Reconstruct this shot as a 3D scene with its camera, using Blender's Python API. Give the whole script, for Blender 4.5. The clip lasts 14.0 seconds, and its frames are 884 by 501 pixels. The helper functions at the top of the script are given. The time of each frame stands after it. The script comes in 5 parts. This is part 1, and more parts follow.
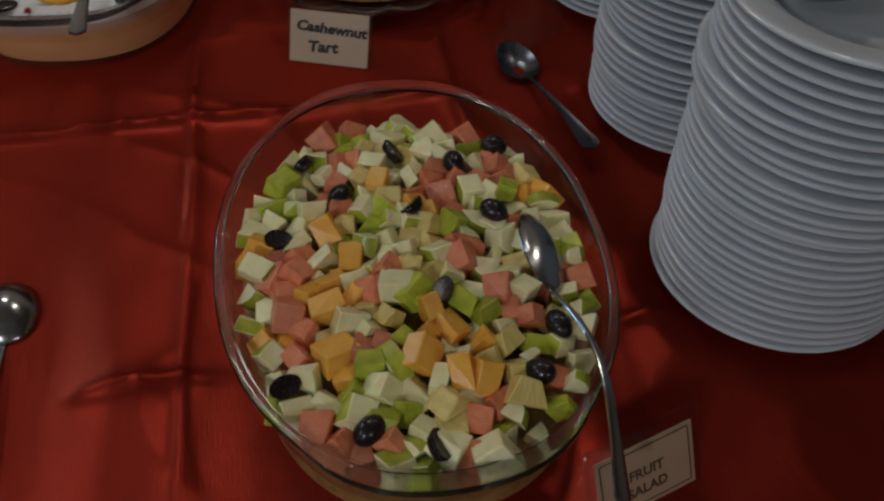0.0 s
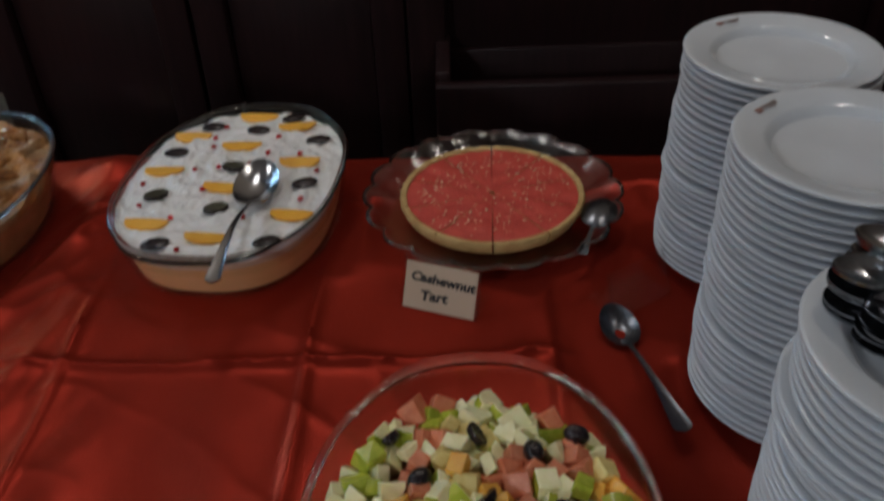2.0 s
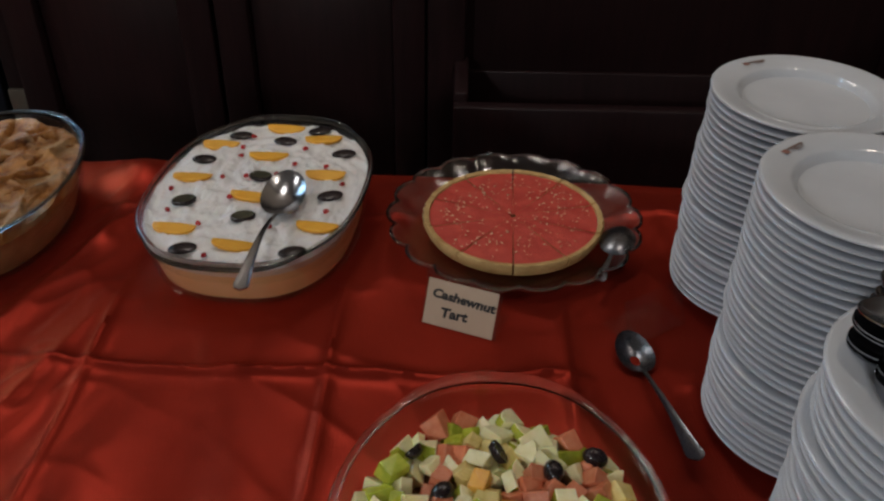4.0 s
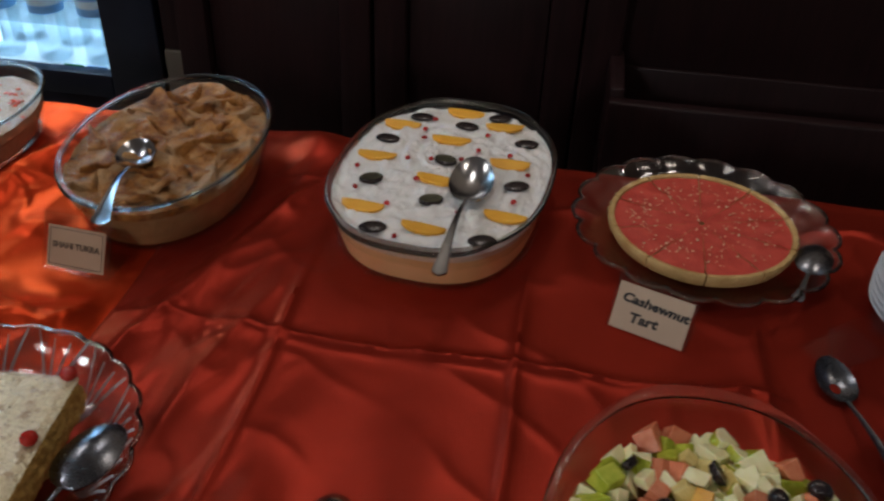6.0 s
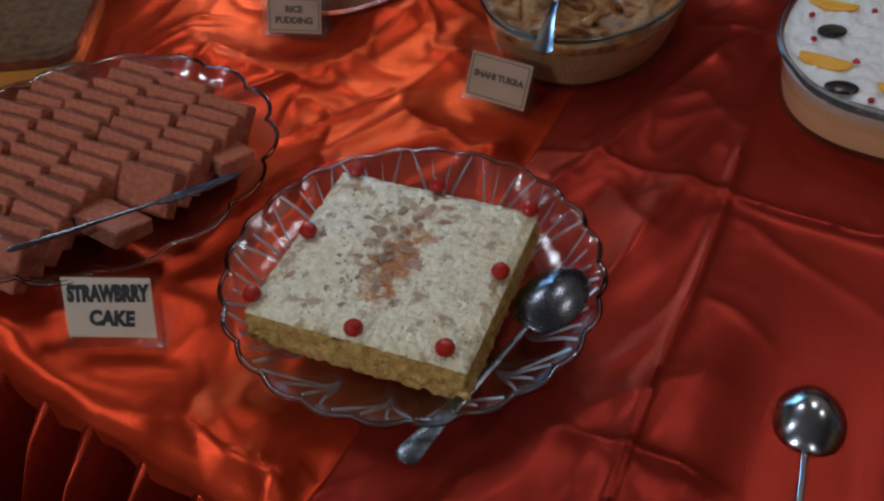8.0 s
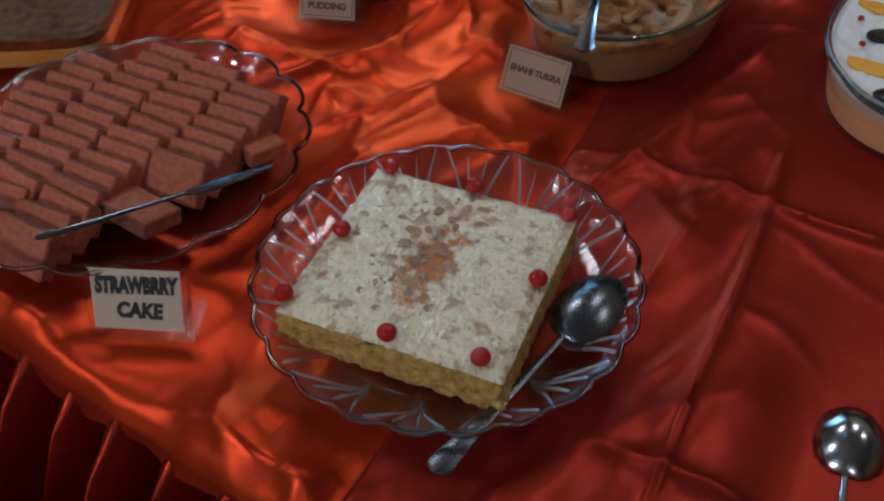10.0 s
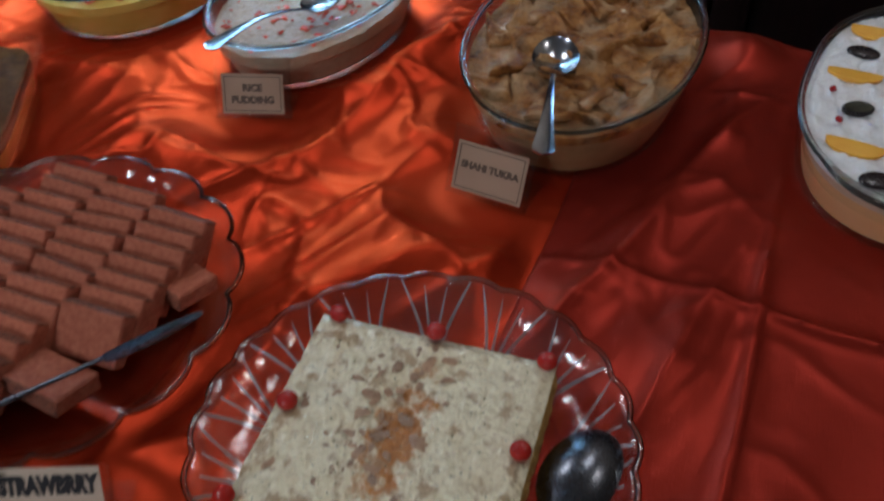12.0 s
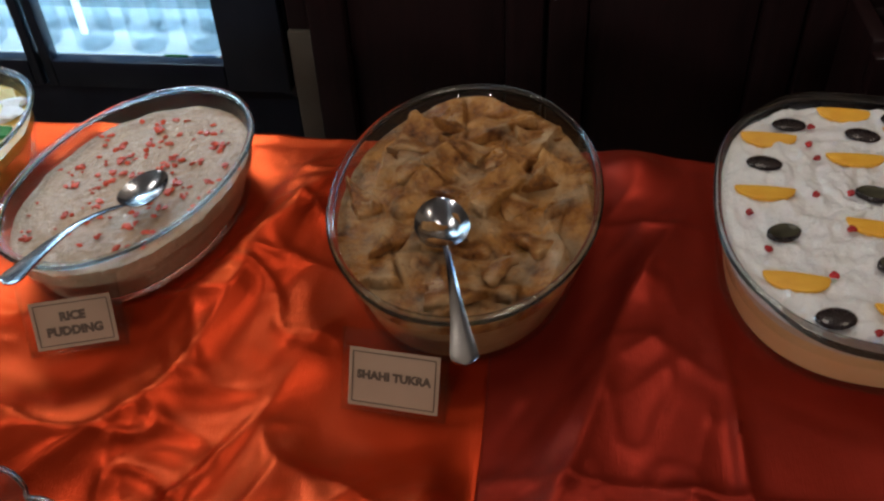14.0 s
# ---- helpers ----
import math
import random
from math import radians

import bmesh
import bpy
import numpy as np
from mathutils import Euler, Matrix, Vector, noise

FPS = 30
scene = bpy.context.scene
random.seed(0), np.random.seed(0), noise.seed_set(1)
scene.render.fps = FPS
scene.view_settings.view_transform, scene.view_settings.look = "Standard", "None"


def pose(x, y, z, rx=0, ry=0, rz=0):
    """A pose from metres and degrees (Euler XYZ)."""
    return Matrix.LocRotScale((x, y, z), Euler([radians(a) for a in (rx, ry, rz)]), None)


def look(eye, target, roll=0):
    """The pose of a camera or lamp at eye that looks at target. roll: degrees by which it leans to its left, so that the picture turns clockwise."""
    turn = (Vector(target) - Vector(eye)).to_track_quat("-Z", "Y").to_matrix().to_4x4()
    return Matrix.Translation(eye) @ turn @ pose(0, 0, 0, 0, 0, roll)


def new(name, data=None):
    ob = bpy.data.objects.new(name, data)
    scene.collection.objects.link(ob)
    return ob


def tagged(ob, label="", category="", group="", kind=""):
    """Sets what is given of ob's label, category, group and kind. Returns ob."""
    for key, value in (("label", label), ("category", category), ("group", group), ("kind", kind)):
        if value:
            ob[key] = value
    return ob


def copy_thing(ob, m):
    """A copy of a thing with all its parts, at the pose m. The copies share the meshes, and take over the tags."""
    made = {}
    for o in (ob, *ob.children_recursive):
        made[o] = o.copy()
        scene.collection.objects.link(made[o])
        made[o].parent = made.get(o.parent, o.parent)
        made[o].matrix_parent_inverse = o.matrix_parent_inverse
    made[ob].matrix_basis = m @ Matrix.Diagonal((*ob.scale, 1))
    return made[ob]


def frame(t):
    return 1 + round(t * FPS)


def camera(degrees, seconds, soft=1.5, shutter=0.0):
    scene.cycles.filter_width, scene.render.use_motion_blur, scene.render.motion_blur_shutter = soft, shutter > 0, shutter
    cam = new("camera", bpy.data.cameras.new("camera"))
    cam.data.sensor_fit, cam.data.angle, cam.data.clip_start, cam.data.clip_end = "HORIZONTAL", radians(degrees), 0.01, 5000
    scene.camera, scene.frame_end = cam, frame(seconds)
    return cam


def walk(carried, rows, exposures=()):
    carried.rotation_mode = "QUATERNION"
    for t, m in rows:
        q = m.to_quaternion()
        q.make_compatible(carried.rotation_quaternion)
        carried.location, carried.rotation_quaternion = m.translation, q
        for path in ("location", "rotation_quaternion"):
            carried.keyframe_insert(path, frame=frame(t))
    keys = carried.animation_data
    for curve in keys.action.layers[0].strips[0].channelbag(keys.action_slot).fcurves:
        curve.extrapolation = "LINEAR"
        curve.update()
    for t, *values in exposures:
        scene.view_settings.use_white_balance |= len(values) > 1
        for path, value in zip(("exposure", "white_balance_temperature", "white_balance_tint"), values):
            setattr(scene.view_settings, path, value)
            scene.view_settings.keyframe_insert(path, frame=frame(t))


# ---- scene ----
# ------------------------------------------------------------------ camera and walk
cam = camera(53.0, 14.0, soft=2.3, shutter=0.3)
PATH = [
    (0, (-0.09, -0.448, 1.242), (0.153, 0.919, -0.198), 0.5),
    (0.5, (-0.063, -0.434, 1.245), (0.016, 0.902, -0.241), 0.9),
    (1, (-0.056, -0.441, 1.265), (-0.05, 0.859, -0.255), 0.1),
    (1.5, (-0.048, -0.427, 1.305), (-0.113, 1.006, -0.089), -2.9),
    (2, (-0.046, -0.411, 1.331), (-0.093, 1.207, 0.157), -2.6),
    (2.2, (-0.052, -0.419, 1.337), (-0.067, 1.255, 0.243), -2.2),
    (4.3, (-0.085, -0.427, 1.348), (-0.15, 1.201, 0.188), 1.8),
    (4.5, (-0.095, -0.429, 1.35), (-0.223, 1.19, 0.183), 2.2),
    (5, (-0.089, -0.425, 1.342), (-0.421, 1.185, 0.203), -0.2),
    (5.5, (-0.113, -0.433, 1.346), (-0.432, 1.168, 0.191), 1.1),
    (6, (-0.188, -0.416, 1.34), (-0.403, 1.187, 0.163), 2.4),
    (6.5, (-0.272, -0.417, 1.31), (-0.545, 1.181, 0.139), 3.8),
    (7, (-0.314, -0.434, 1.283), (-0.798, 1.066, 0.053), 0.6),
    (7.5, (-0.357, -0.433, 1.278), (-0.939, 0.925, -0.071), -2.0),
    (8, (-0.381, -0.419, 1.27), (-1.046, 0.856, -0.12), -3.0),
    (10.3, (-0.406, -0.403, 1.273), (-1.081, 0.827, -0.152), -1.9),
    (10.5, (-0.401, -0.401, 1.273), (-1.083, 0.826, -0.152), -2.2),
    (11, (-0.402, -0.402, 1.272), (-1.081, 0.827, -0.152), -1.9),
    (11.5, (-0.417, -0.378, 1.275), (-1.072, 0.861, -0.152), -2.4),
    (12, (-0.468, -0.294, 1.28), (-1.041, 1.005, -0.128), -2.6),
    (12.5, (-0.511, -0.19, 1.277), (-1.003, 1.149, -0.126), -3.9),
    (13, (-0.535, -0.156, 1.266), (-0.849, 1.348, -0.015), -2.5),
    (13.5, (-0.55, -0.148, 1.257), (-0.768, 1.407, 0.018), -2.4),
    (14, (-0.56, -0.143, 1.259), (-0.81, 1.366, -0.03), -3.0),
]
EXPOSURES = [(0, -0.27, 5800, 9), (1.2, -0.27, 5800, 9), (2.2, 0.02, 5650, 10), (4.5, 0.10, 6000, 12), (6.4, 0.10, 5900, 12), (7.3, 0.08, 5450, 11), (8.0, 0.08, 5200, 10), (11.0, 0.08, 5200, 10), (12.5, 0.10, 5350, 11), (13.2, 0.12, 6000, 12), (14, 0.12, 6250, 13)]
walk(cam, [(t, look(eye, target, roll)) for t, eye, target, roll in PATH], EXPOSURES)

# ------------------------------------------------------------------ world and lights
T = 0.75  # table height
CEIL = 2.7
world = bpy.data.worlds.new("world")
scene.world = world
world.use_nodes = True
world.node_tree.nodes["Background"].inputs[0].default_value = (0.80, 0.90, 1.0, 1)
world.node_tree.nodes["Background"].inputs[1].default_value = 0.02


def area_lamp(name, eye, target, size, watts, colour, shape="DISK", size_y=None):
    data = bpy.data.lights.new(name, "AREA")
    data.shape, data.size, data.energy, data.color = shape, size, watts, colour
    if size_y:
        data.size_y = size_y
    ob = new(name, data)
    ob.matrix_world = look(eye, target)
    return ob


LIGHTS = [
    # place, watts, colour, size
    ((-1.92, 1.00, CEIL - 0.06), 4.4, (1.0, 0.93, 0.83), 0.46),
    # added front-left fill for the skirt and front cloth, no known source
    ((-2.35, -0.75, CEIL - 0.06), 8.6, (1.0, 0.93, 0.84), 0.24),
    # added fill near the back wall, lifts the sheen of the crimson cloth
    ((-0.35, 1.18, CEIL - 0.06), 2.1, (1.0, 0.90, 0.78), 0.40),
    ((0.75, 0.75, CEIL - 0.06), 3.7, (1.0, 0.82, 0.62), 0.16),
]
# unseen front lights, added over the dining room behind the camera: place, watts, colour
PENDANTS = [((-1.15, -2.0, 1.85), 9, (1.0, 0.95, 0.88)), ((0.55, -2.1, 1.85), 2.2, (1.0, 0.90, 0.80))]
for (lx, ly, lz), watts, colour in PENDANTS:
    area_lamp("pendant_lamp", (lx, ly + 0.13, lz), (lx * 0.5, 0.1, 0.8), 0.2, watts, colour)
for (lx, ly, lz), watts, colour, size in LIGHTS:
    area_lamp("downlight_lamp", (lx, ly, lz), (lx, ly, 0), size, watts, colour)


# ------------------------------------------------------------------ materials
def nodes_of(name):
    m = bpy.data.materials.new(name)
    m.use_nodes = True
    nt = m.node_tree
    return m, nt, nt.nodes["Principled BSDF"]


def link(nt, a, b):
    nt.links.new(a, b)


def coords(nt, scale=(1, 1, 1), kind="Object"):
    tc = nt.nodes.new("ShaderNodeTexCoord")
    mp = nt.nodes.new("ShaderNodeMapping")
    mp.inputs["Scale"].default_value = scale
    link(nt, tc.outputs[kind], mp.inputs[0])
    return mp.outputs[0]


def noise_tex(nt, vec, scale, detail=4, rough=0.55):
    n = nt.nodes.new("ShaderNodeTexNoise")
    n.inputs["Scale"].default_value, n.inputs["Detail"].default_value, n.inputs["Roughness"].default_value = scale, detail, rough
    link(nt, vec, n.inputs["Vector"])
    return n.outputs["Fac"]


def ramp(nt, fac, stops):
    r = nt.nodes.new("ShaderNodeValToRGB")
    el = r.color_ramp.elements
    while len(el) < len(stops):
        el.new(0.5)
    for e, (p, c) in zip(el, stops):
        e.position, e.color = p, (*c, 1)
    link(nt, fac, r.inputs[0])
    return r.outputs[0]


def bump(nt, bsdf, height, strength, distance):
    b = nt.nodes.new("ShaderNodeBump")
    b.inputs["Strength"].default_value, b.inputs["Distance"].default_value = strength, distance
    link(nt, height, b.inputs["Height"])
    link(nt, b.outputs[0], bsdf.inputs["Normal"])
    return b


def mixc(nt, fac, a, b, mode="MIX"):
    mx = nt.nodes.new("ShaderNodeMix")
    mx.data_type, mx.blend_type = "RGBA", mode
    for sock, val in ((mx.inputs[0], fac), (mx.inputs[6], a), (mx.inputs[7], b)):
        if isinstance(val, (int, float)):
            sock.default_value = val
        elif isinstance(val, tuple):
            sock.default_value = (*val, 1)
        else:
            link(nt, val, sock)
    return mx.outputs[2]


def surface(name, low, high, rough=0.5, metal=0.0, scale=60, fine=600, relief=0.3, depth=0.001, sub=0.0, stretch=(1, 1, 1), spec=0.5, coat=0.0, vary=0.0):
    """A mottled surface: two colours by coarse noise, fine grain in the relief and the gloss."""
    m, nt, p = nodes_of(name)
    v = coords(nt, stretch)
    coarse, grain = noise_tex(nt, v, scale), noise_tex(nt, v, fine, 3)
    col = ramp(nt, coarse, [(0.3, low), (0.7, high)])
    if vary:
        info = nt.nodes.new("ShaderNodeObjectInfo")
        hsv = nt.nodes.new("ShaderNodeHueSaturation")
        mr = nt.nodes.new("ShaderNodeMapRange")
        mr.inputs["To Min"].default_value, mr.inputs["To Max"].default_value = 1 - vary, 1 + vary
        link(nt, info.outputs["Random"], mr.inputs["Value"])
        link(nt, mr.outputs[0], hsv.inputs["Value"])
        link(nt, col, hsv.inputs["Color"])
        col = hsv.outputs[0]
    link(nt, col, p.inputs["Base Color"])
    mr = nt.nodes.new("ShaderNodeMapRange")
    mr.inputs["To Min"].default_value, mr.inputs["To Max"].default_value = rough * 0.8, min(1, rough * 1.2)
    link(nt, grain, mr.inputs["Value"])
    link(nt, mr.outputs[0], p.inputs["Roughness"])
    p.inputs["Metallic"].default_value = metal
    p.inputs["Specular IOR Level"].default_value = spec
    p.inputs["Coat Weight"].default_value = coat
    if sub:
        p.inputs["Subsurface Weight"].default_value = sub
        p.inputs["Subsurface Radius"].default_value = (0.01, 0.006, 0.004)
        p.inputs["Subsurface Scale"].default_value = 0.6
    if relief:
        mx = nt.nodes.new("ShaderNodeMath")
        mx.operation = "ADD"
        link(nt, coarse, mx.inputs[0])
        link(nt, grain, mx.inputs[1])
        bump(nt, p, mx.outputs[0], relief, depth)
    return m


def satin(name, low, high, metal, rough):
    m, nt, p = nodes_of(name)
    v = coords(nt)
    broad, weave = noise_tex(nt, v, 3.0), noise_tex(nt, coords(nt, (1, 0.08, 1)), 900, 2)
    link(nt, ramp(nt, broad, [(0.3, low), (0.7, high)]), p.inputs["Base Color"])
    p.inputs["Metallic"].default_value = metal
    p.inputs["Roughness"].default_value = rough
    p.inputs["Specular IOR Level"].default_value = 0.06
    p.inputs["Specular Tint"].default_value = (1.0, 0.5, 0.3, 1)
    p.inputs["Sheen Weight"].default_value = 0.03
    p.inputs["Sheen Tint"].default_value = (1.0, 0.22, 0.06, 1)
    mx = nt.nodes.new("ShaderNodeMath")
    mx.operation = "MULTIPLY_ADD"
    link(nt, noise_tex(nt, v, 45, 3), mx.inputs[0])
    mx.inputs[1].default_value = 2.5
    link(nt, weave, mx.inputs[2])
    bump(nt, p, mx.outputs[0], 0.35, 0.0006)
    return m


def clear_glass(name, tint=(0.94, 0.97, 0.96), rough=0.03, refract=0.0, relief=0.0, relief_scale=200, base=0.045, most=0.75):
    """Clear glass: it lets light straight through and mirrors by Fresnel; refract adds a share of real bending."""
    m, nt, p = nodes_of(name)
    nt.nodes.remove(p)
    out = nt.nodes["Material Output"]
    tr, gl, fr, pw, mr, mx = (nt.nodes.new("ShaderNode" + k) for k in ("BsdfTransparent", "BsdfGlossy", "LayerWeight", "Math", "MapRange", "MixShader"))
    tr.inputs[0].default_value = (*tint, 1)
    gl.inputs["Roughness"].default_value = rough
    fr.inputs[0].default_value = 0.5
    pw.operation, pw.inputs[1].default_value = "POWER", 4.0
    mr.inputs["To Min"].default_value, mr.inputs["To Max"].default_value = base, most
    link(nt, fr.outputs["Facing"], pw.inputs[0])
    link(nt, pw.outputs[0], mr.inputs["Value"])
    under = tr.outputs[0]
    if refract:
        rf, m2 = nt.nodes.new("ShaderNodeBsdfRefraction"), nt.nodes.new("ShaderNodeMixShader")
        rf.inputs["Color"].default_value = (*tint, 1)
        rf.inputs["IOR"].default_value, rf.inputs["Roughness"].default_value = 1.45, rough
        m2.inputs[0].default_value = refract
        link(nt, tr.outputs[0], m2.inputs[1])
        link(nt, rf.outputs[0], m2.inputs[2])
        under = m2.outputs[0]
    if relief:
        b = nt.nodes.new("ShaderNodeBump")
        b.inputs["Strength"].default_value, b.inputs["Distance"].default_value = relief, 0.001
        link(nt, noise_tex(nt, coords(nt), relief_scale, 2), b.inputs["Height"])
        link(nt, b.outputs[0], gl.inputs["Normal"])
        link(nt, b.outputs[0], fr.inputs["Normal"])
    link(nt, mr.outputs[0], mx.inputs[0])
    link(nt, under, mx.inputs[1])
    link(nt, gl.outputs[0], mx.inputs[2])
    link(nt, mx.outputs[0], out.inputs[0])
    return m


def glowing(name, colour, strength):
    m, nt, p = nodes_of(name)
    p.inputs["Base Color"].default_value = (*colour, 1)
    p.inputs["Emission Color"].default_value = (*colour, 1)
    p.inputs["Emission Strength"].default_value = strength
    return m


M_SATIN = satin("crimson_satin", (0.235, 0.0205, 0.0118), (0.30, 0.028, 0.0155), 0.62, 0.36)
M_ORANGE = satin("orange_satin", (0.42, 0.034, 0.0085), (0.51, 0.048, 0.0120), 0.70, 0.34)
M_SKIRT = surface("skirt_satin", (0.24, 0.016, 0.004), (0.32, 0.024, 0.006), 0.28, 0.70, 8, 700, 0.15, 0.0004, spec=0.2)
M_GLASS = clear_glass("dish_glass", (0.965, 0.98, 0.975))
M_CUT = clear_glass("pressed_glass", (0.965, 0.975, 0.978), 0.10, 0.12, 0.7, 90, 0.06, 0.40)
M_TARTGLASS = clear_glass("figured_glass", (0.975, 0.965, 0.97), 0.14, 0.0, 0.9, 120, 0.075, 0.34)
M_RIM = clear_glass("rim_glass", (0.95, 0.975, 0.97), 0.03, 0.85, base=0.05, most=0.45)
M_ACRYL = clear_glass("acrylic", (0.97, 0.975, 0.975), 0.08, base=0.03, most=0.35)
M_PANE = clear_glass("fridge_pane", (0.95, 0.98, 0.99))
M_PLASTIC = clear_glass("bottle_plastic", (0.90, 0.96, 0.99), 0.10, 0.0, 0.8, 90, 0.14)
M_STEEL = surface("polished_steel", (0.35, 0.365, 0.39), (0.43, 0.445, 0.47), 0.20, 1.0, 30, 900, 0.06, 0.0002)
M_DARKSTEEL = surface("dull_steel", (0.125, 0.135, 0.16), (0.18, 0.19, 0.215), 0.27, 1.0, 30, 900, 0.06, 0.0002)
M_CHINA = surface("white_china", (0.60, 0.65, 0.71), (0.65, 0.70, 0.76), 0.12, 0, 20, 300, 0.03, 0.0003, spec=0.6)
M_PAPER = surface("card_paper", (0.39, 0.262, 0.170), (0.46, 0.318, 0.212), 0.8, 0, 12, 900, 0.15, 0.0002)
M_CARD = surface("white_card_paper", (0.55, 0.44, 0.32), (0.63, 0.51, 0.38), 0.8, 0, 12, 900, 0.15, 0.0002)
M_INK = surface("black_ink", (0.012, 0.012, 0.014), (0.03, 0.03, 0.03), 0.6, 0, 300, 900, 0)
M_PRINT = surface("brown_card_print", (0.075, 0.045, 0.025), (0.11, 0.07, 0.04), 0.6, 0, 300, 900, 0)
M_APPLE = surface("apple_flesh", (0.82, 0.78, 0.40), (0.95, 0.91, 0.60), 0.2, 0, 90, 700, 0.4, 0.0008, 0.30, vary=0.10)
M_SKIN = surface("green_skin", (0.28, 0.36, 0.02), (0.50, 0.52, 0.06), 0.25, 0, 70, 700, 0.1, 0.0004, vary=0.25)
M_MELON = surface("melon_flesh", (0.62, 0.18, 0.085), (0.74, 0.29, 0.155), 0.2, 0, 90, 600, 0.5, 0.001, 0.15, vary=0.2)
M_MANGO = surface("mango_flesh", (0.82, 0.40, 0.05), (0.90, 0.52, 0.09), 0.24, 0, 80, 600, 0.4, 0.0008, 0.12, vary=0.12)
M_PINE = surface("pineapple_flesh", (0.66, 0.52, 0.14), (0.80, 0.66, 0.26), 0.42, 0, 120, 500, 0.6, 0.001, 0.1, (1, 1, 0.25), vary=0.12)
M_GRAPE = surface("black_grape_skin", (0.008, 0.006, 0.007), (0.022, 0.013, 0.016), 0.27, 0, 90, 600, 0.05, 0.0003, vary=0.3)
M_GRAPECUT = surface("grape_cut_face", (0.022, 0.022, 0.014), (0.075, 0.075, 0.042), 0.3, 0, 120, 500, 0.2, 0.0005, vary=0.3)
M_JUICE = surface("fruit_juice", (0.26, 0.14, 0.045), (0.42, 0.26, 0.10), 0.2, 0, 60, 400, 0.6, 0.002)
M_CREAM = surface("whipped_cream", (0.76, 0.76, 0.76), (0.84, 0.84, 0.84), 0.45, 0, 70, 260, 0.7, 0.002, 0.1)
M_PEACH = surface("peach_pudding", (0.86, 0.45, 0.19), (0.91, 0.54, 0.27), 0.4, 0, 25, 300, 0.15, 0.001, 0.3)
M_PALEPEACH = surface("pale_milky_cream", (0.72, 0.50, 0.36), (0.82, 0.64, 0.50), 0.4, 0, 60, 300, 0.3, 0.001, 0.2, (1, 1, 4))
M_MANDARIN = surface("mandarin_segment", (0.82, 0.39, 0.022), (0.90, 0.49, 0.040), 0.5, 0, 120, 500, 0.4, 0.001, 0.1, (0.3, 1, 1), vary=0.08)
M_SEED = surface("pomegranate_seed", (0.32, 0.015, 0.02), (0.55, 0.05, 0.05), 0.18, 0, 200, 600, 0, vary=0.3)
M_CHERRY = surface("glazed_cherry", (0.32, 0.010, 0.006), (0.46, 0.022, 0.010), 0.14, 0, 150, 700, 0.05, 0.0003)
M_CRUST = surface("baked_pastry", (0.46, 0.29, 0.10), (0.64, 0.45, 0.19), 0.7, 0, 60, 500, 0.5, 0.001)
M_REDFILL = surface("red_tart_glaze", (0.50, 0.046, 0.032), (0.64, 0.088, 0.060), 0.35, 0, 70, 420, 0.6, 0.0012)
M_NUT = surface("cashew_bits", (0.62, 0.48, 0.30), (0.80, 0.66, 0.44), 0.6, 0, 200, 800, 0.2, 0.0004)
M_SPONGE = surface("pink_sponge", (0.37, 0.090, 0.042), (0.52, 0.165, 0.082), 0.8, 0, 230, 700, 1.0, 0.002, vary=0.12)
M_SPCRUST = surface("brown_sponge_crust", (0.11, 0.032, 0.016), (0.36, 0.115, 0.055), 0.8, 0, 320, 700, 0.9, 0.002, vary=0.2)
M_RICE = surface("rice_cream", (0.47, 0.315, 0.19), (0.60, 0.435, 0.28), 0.38, 0, 180, 420, 0.9, 0.0016)
M_BIT = surface("candied_red_bit", (0.58, 0.050, 0.018), (0.78, 0.12, 0.045), 0.5, 0, 250, 800, 0.2, 0.0004, vary=0.25)
M_GREENBIT = surface("green_jelly", (0.02, 0.20, 0.05), (0.05, 0.34, 0.09), 0.2, 0, 200, 600, 0.1, 0.0004)
M_CUSTARD = surface("yellow_custard", (0.66, 0.42, 0.06), (0.80, 0.58, 0.14), 0.3, 0, 35, 300, 0.3, 0.0015)
M_BROWNCREAM = surface("browned_milk", (0.28, 0.155, 0.062), (0.44, 0.275, 0.125), 0.32, 0, 45, 300, 0.7, 0.002)
M_CHOC = surface("chocolate_sponge", (0.06, 0.026, 0.009), (0.15, 0.075, 0.026), 0.75, 0, 90, 500, 0.9, 0.002, spec=0.15)
M_WOOD = surface("dark_stained_wood", (0.0115, 0.0046, 0.0056), (0.0225, 0.0085, 0.0096), 0.40, 0, 14, 300, 0.2, 0.0005, stretch=(6, 6, 0.5), spec=0.35)
M_BLACK = surface("black_enamel", (0.010, 0.014, 0.028), (0.018, 0.024, 0.042), 0.35, 0, 12, 500, 0.05, 0.0002)
M_WHITE = surface("white_liner", (0.80, 0.86, 0.90), (0.86, 0.92, 0.94), 0.4, 0, 10, 500, 0.03, 0.0002)
M_LED = glowing("led_strip", (0.80, 0.95, 1.0), 1.3)
M_BLUE = surface("blue_label", (0.20, 0.44, 0.78), (0.32, 0.58, 0.88), 0.35, 0, 60, 500, 0)
M_STONE = surface("beige_plaster", (0.085, 0.078, 0.062), (0.12, 0.108, 0.085), 0.8, 0, 8, 300, 0.3, 0.001)
# unseen walls, lightened so that they reflect more onto the cloth
M_WALL = surface("brown_wall", (0.44, 0.37, 0.30), (0.52, 0.45, 0.37), 0.85, 0, 4, 200, 0.2, 0.001)
M_CEIL = surface("ceiling_paint", (0.42, 0.40, 0.36), (0.50, 0.48, 0.44), 0.9, 0, 4, 200, 0.1, 0.001)
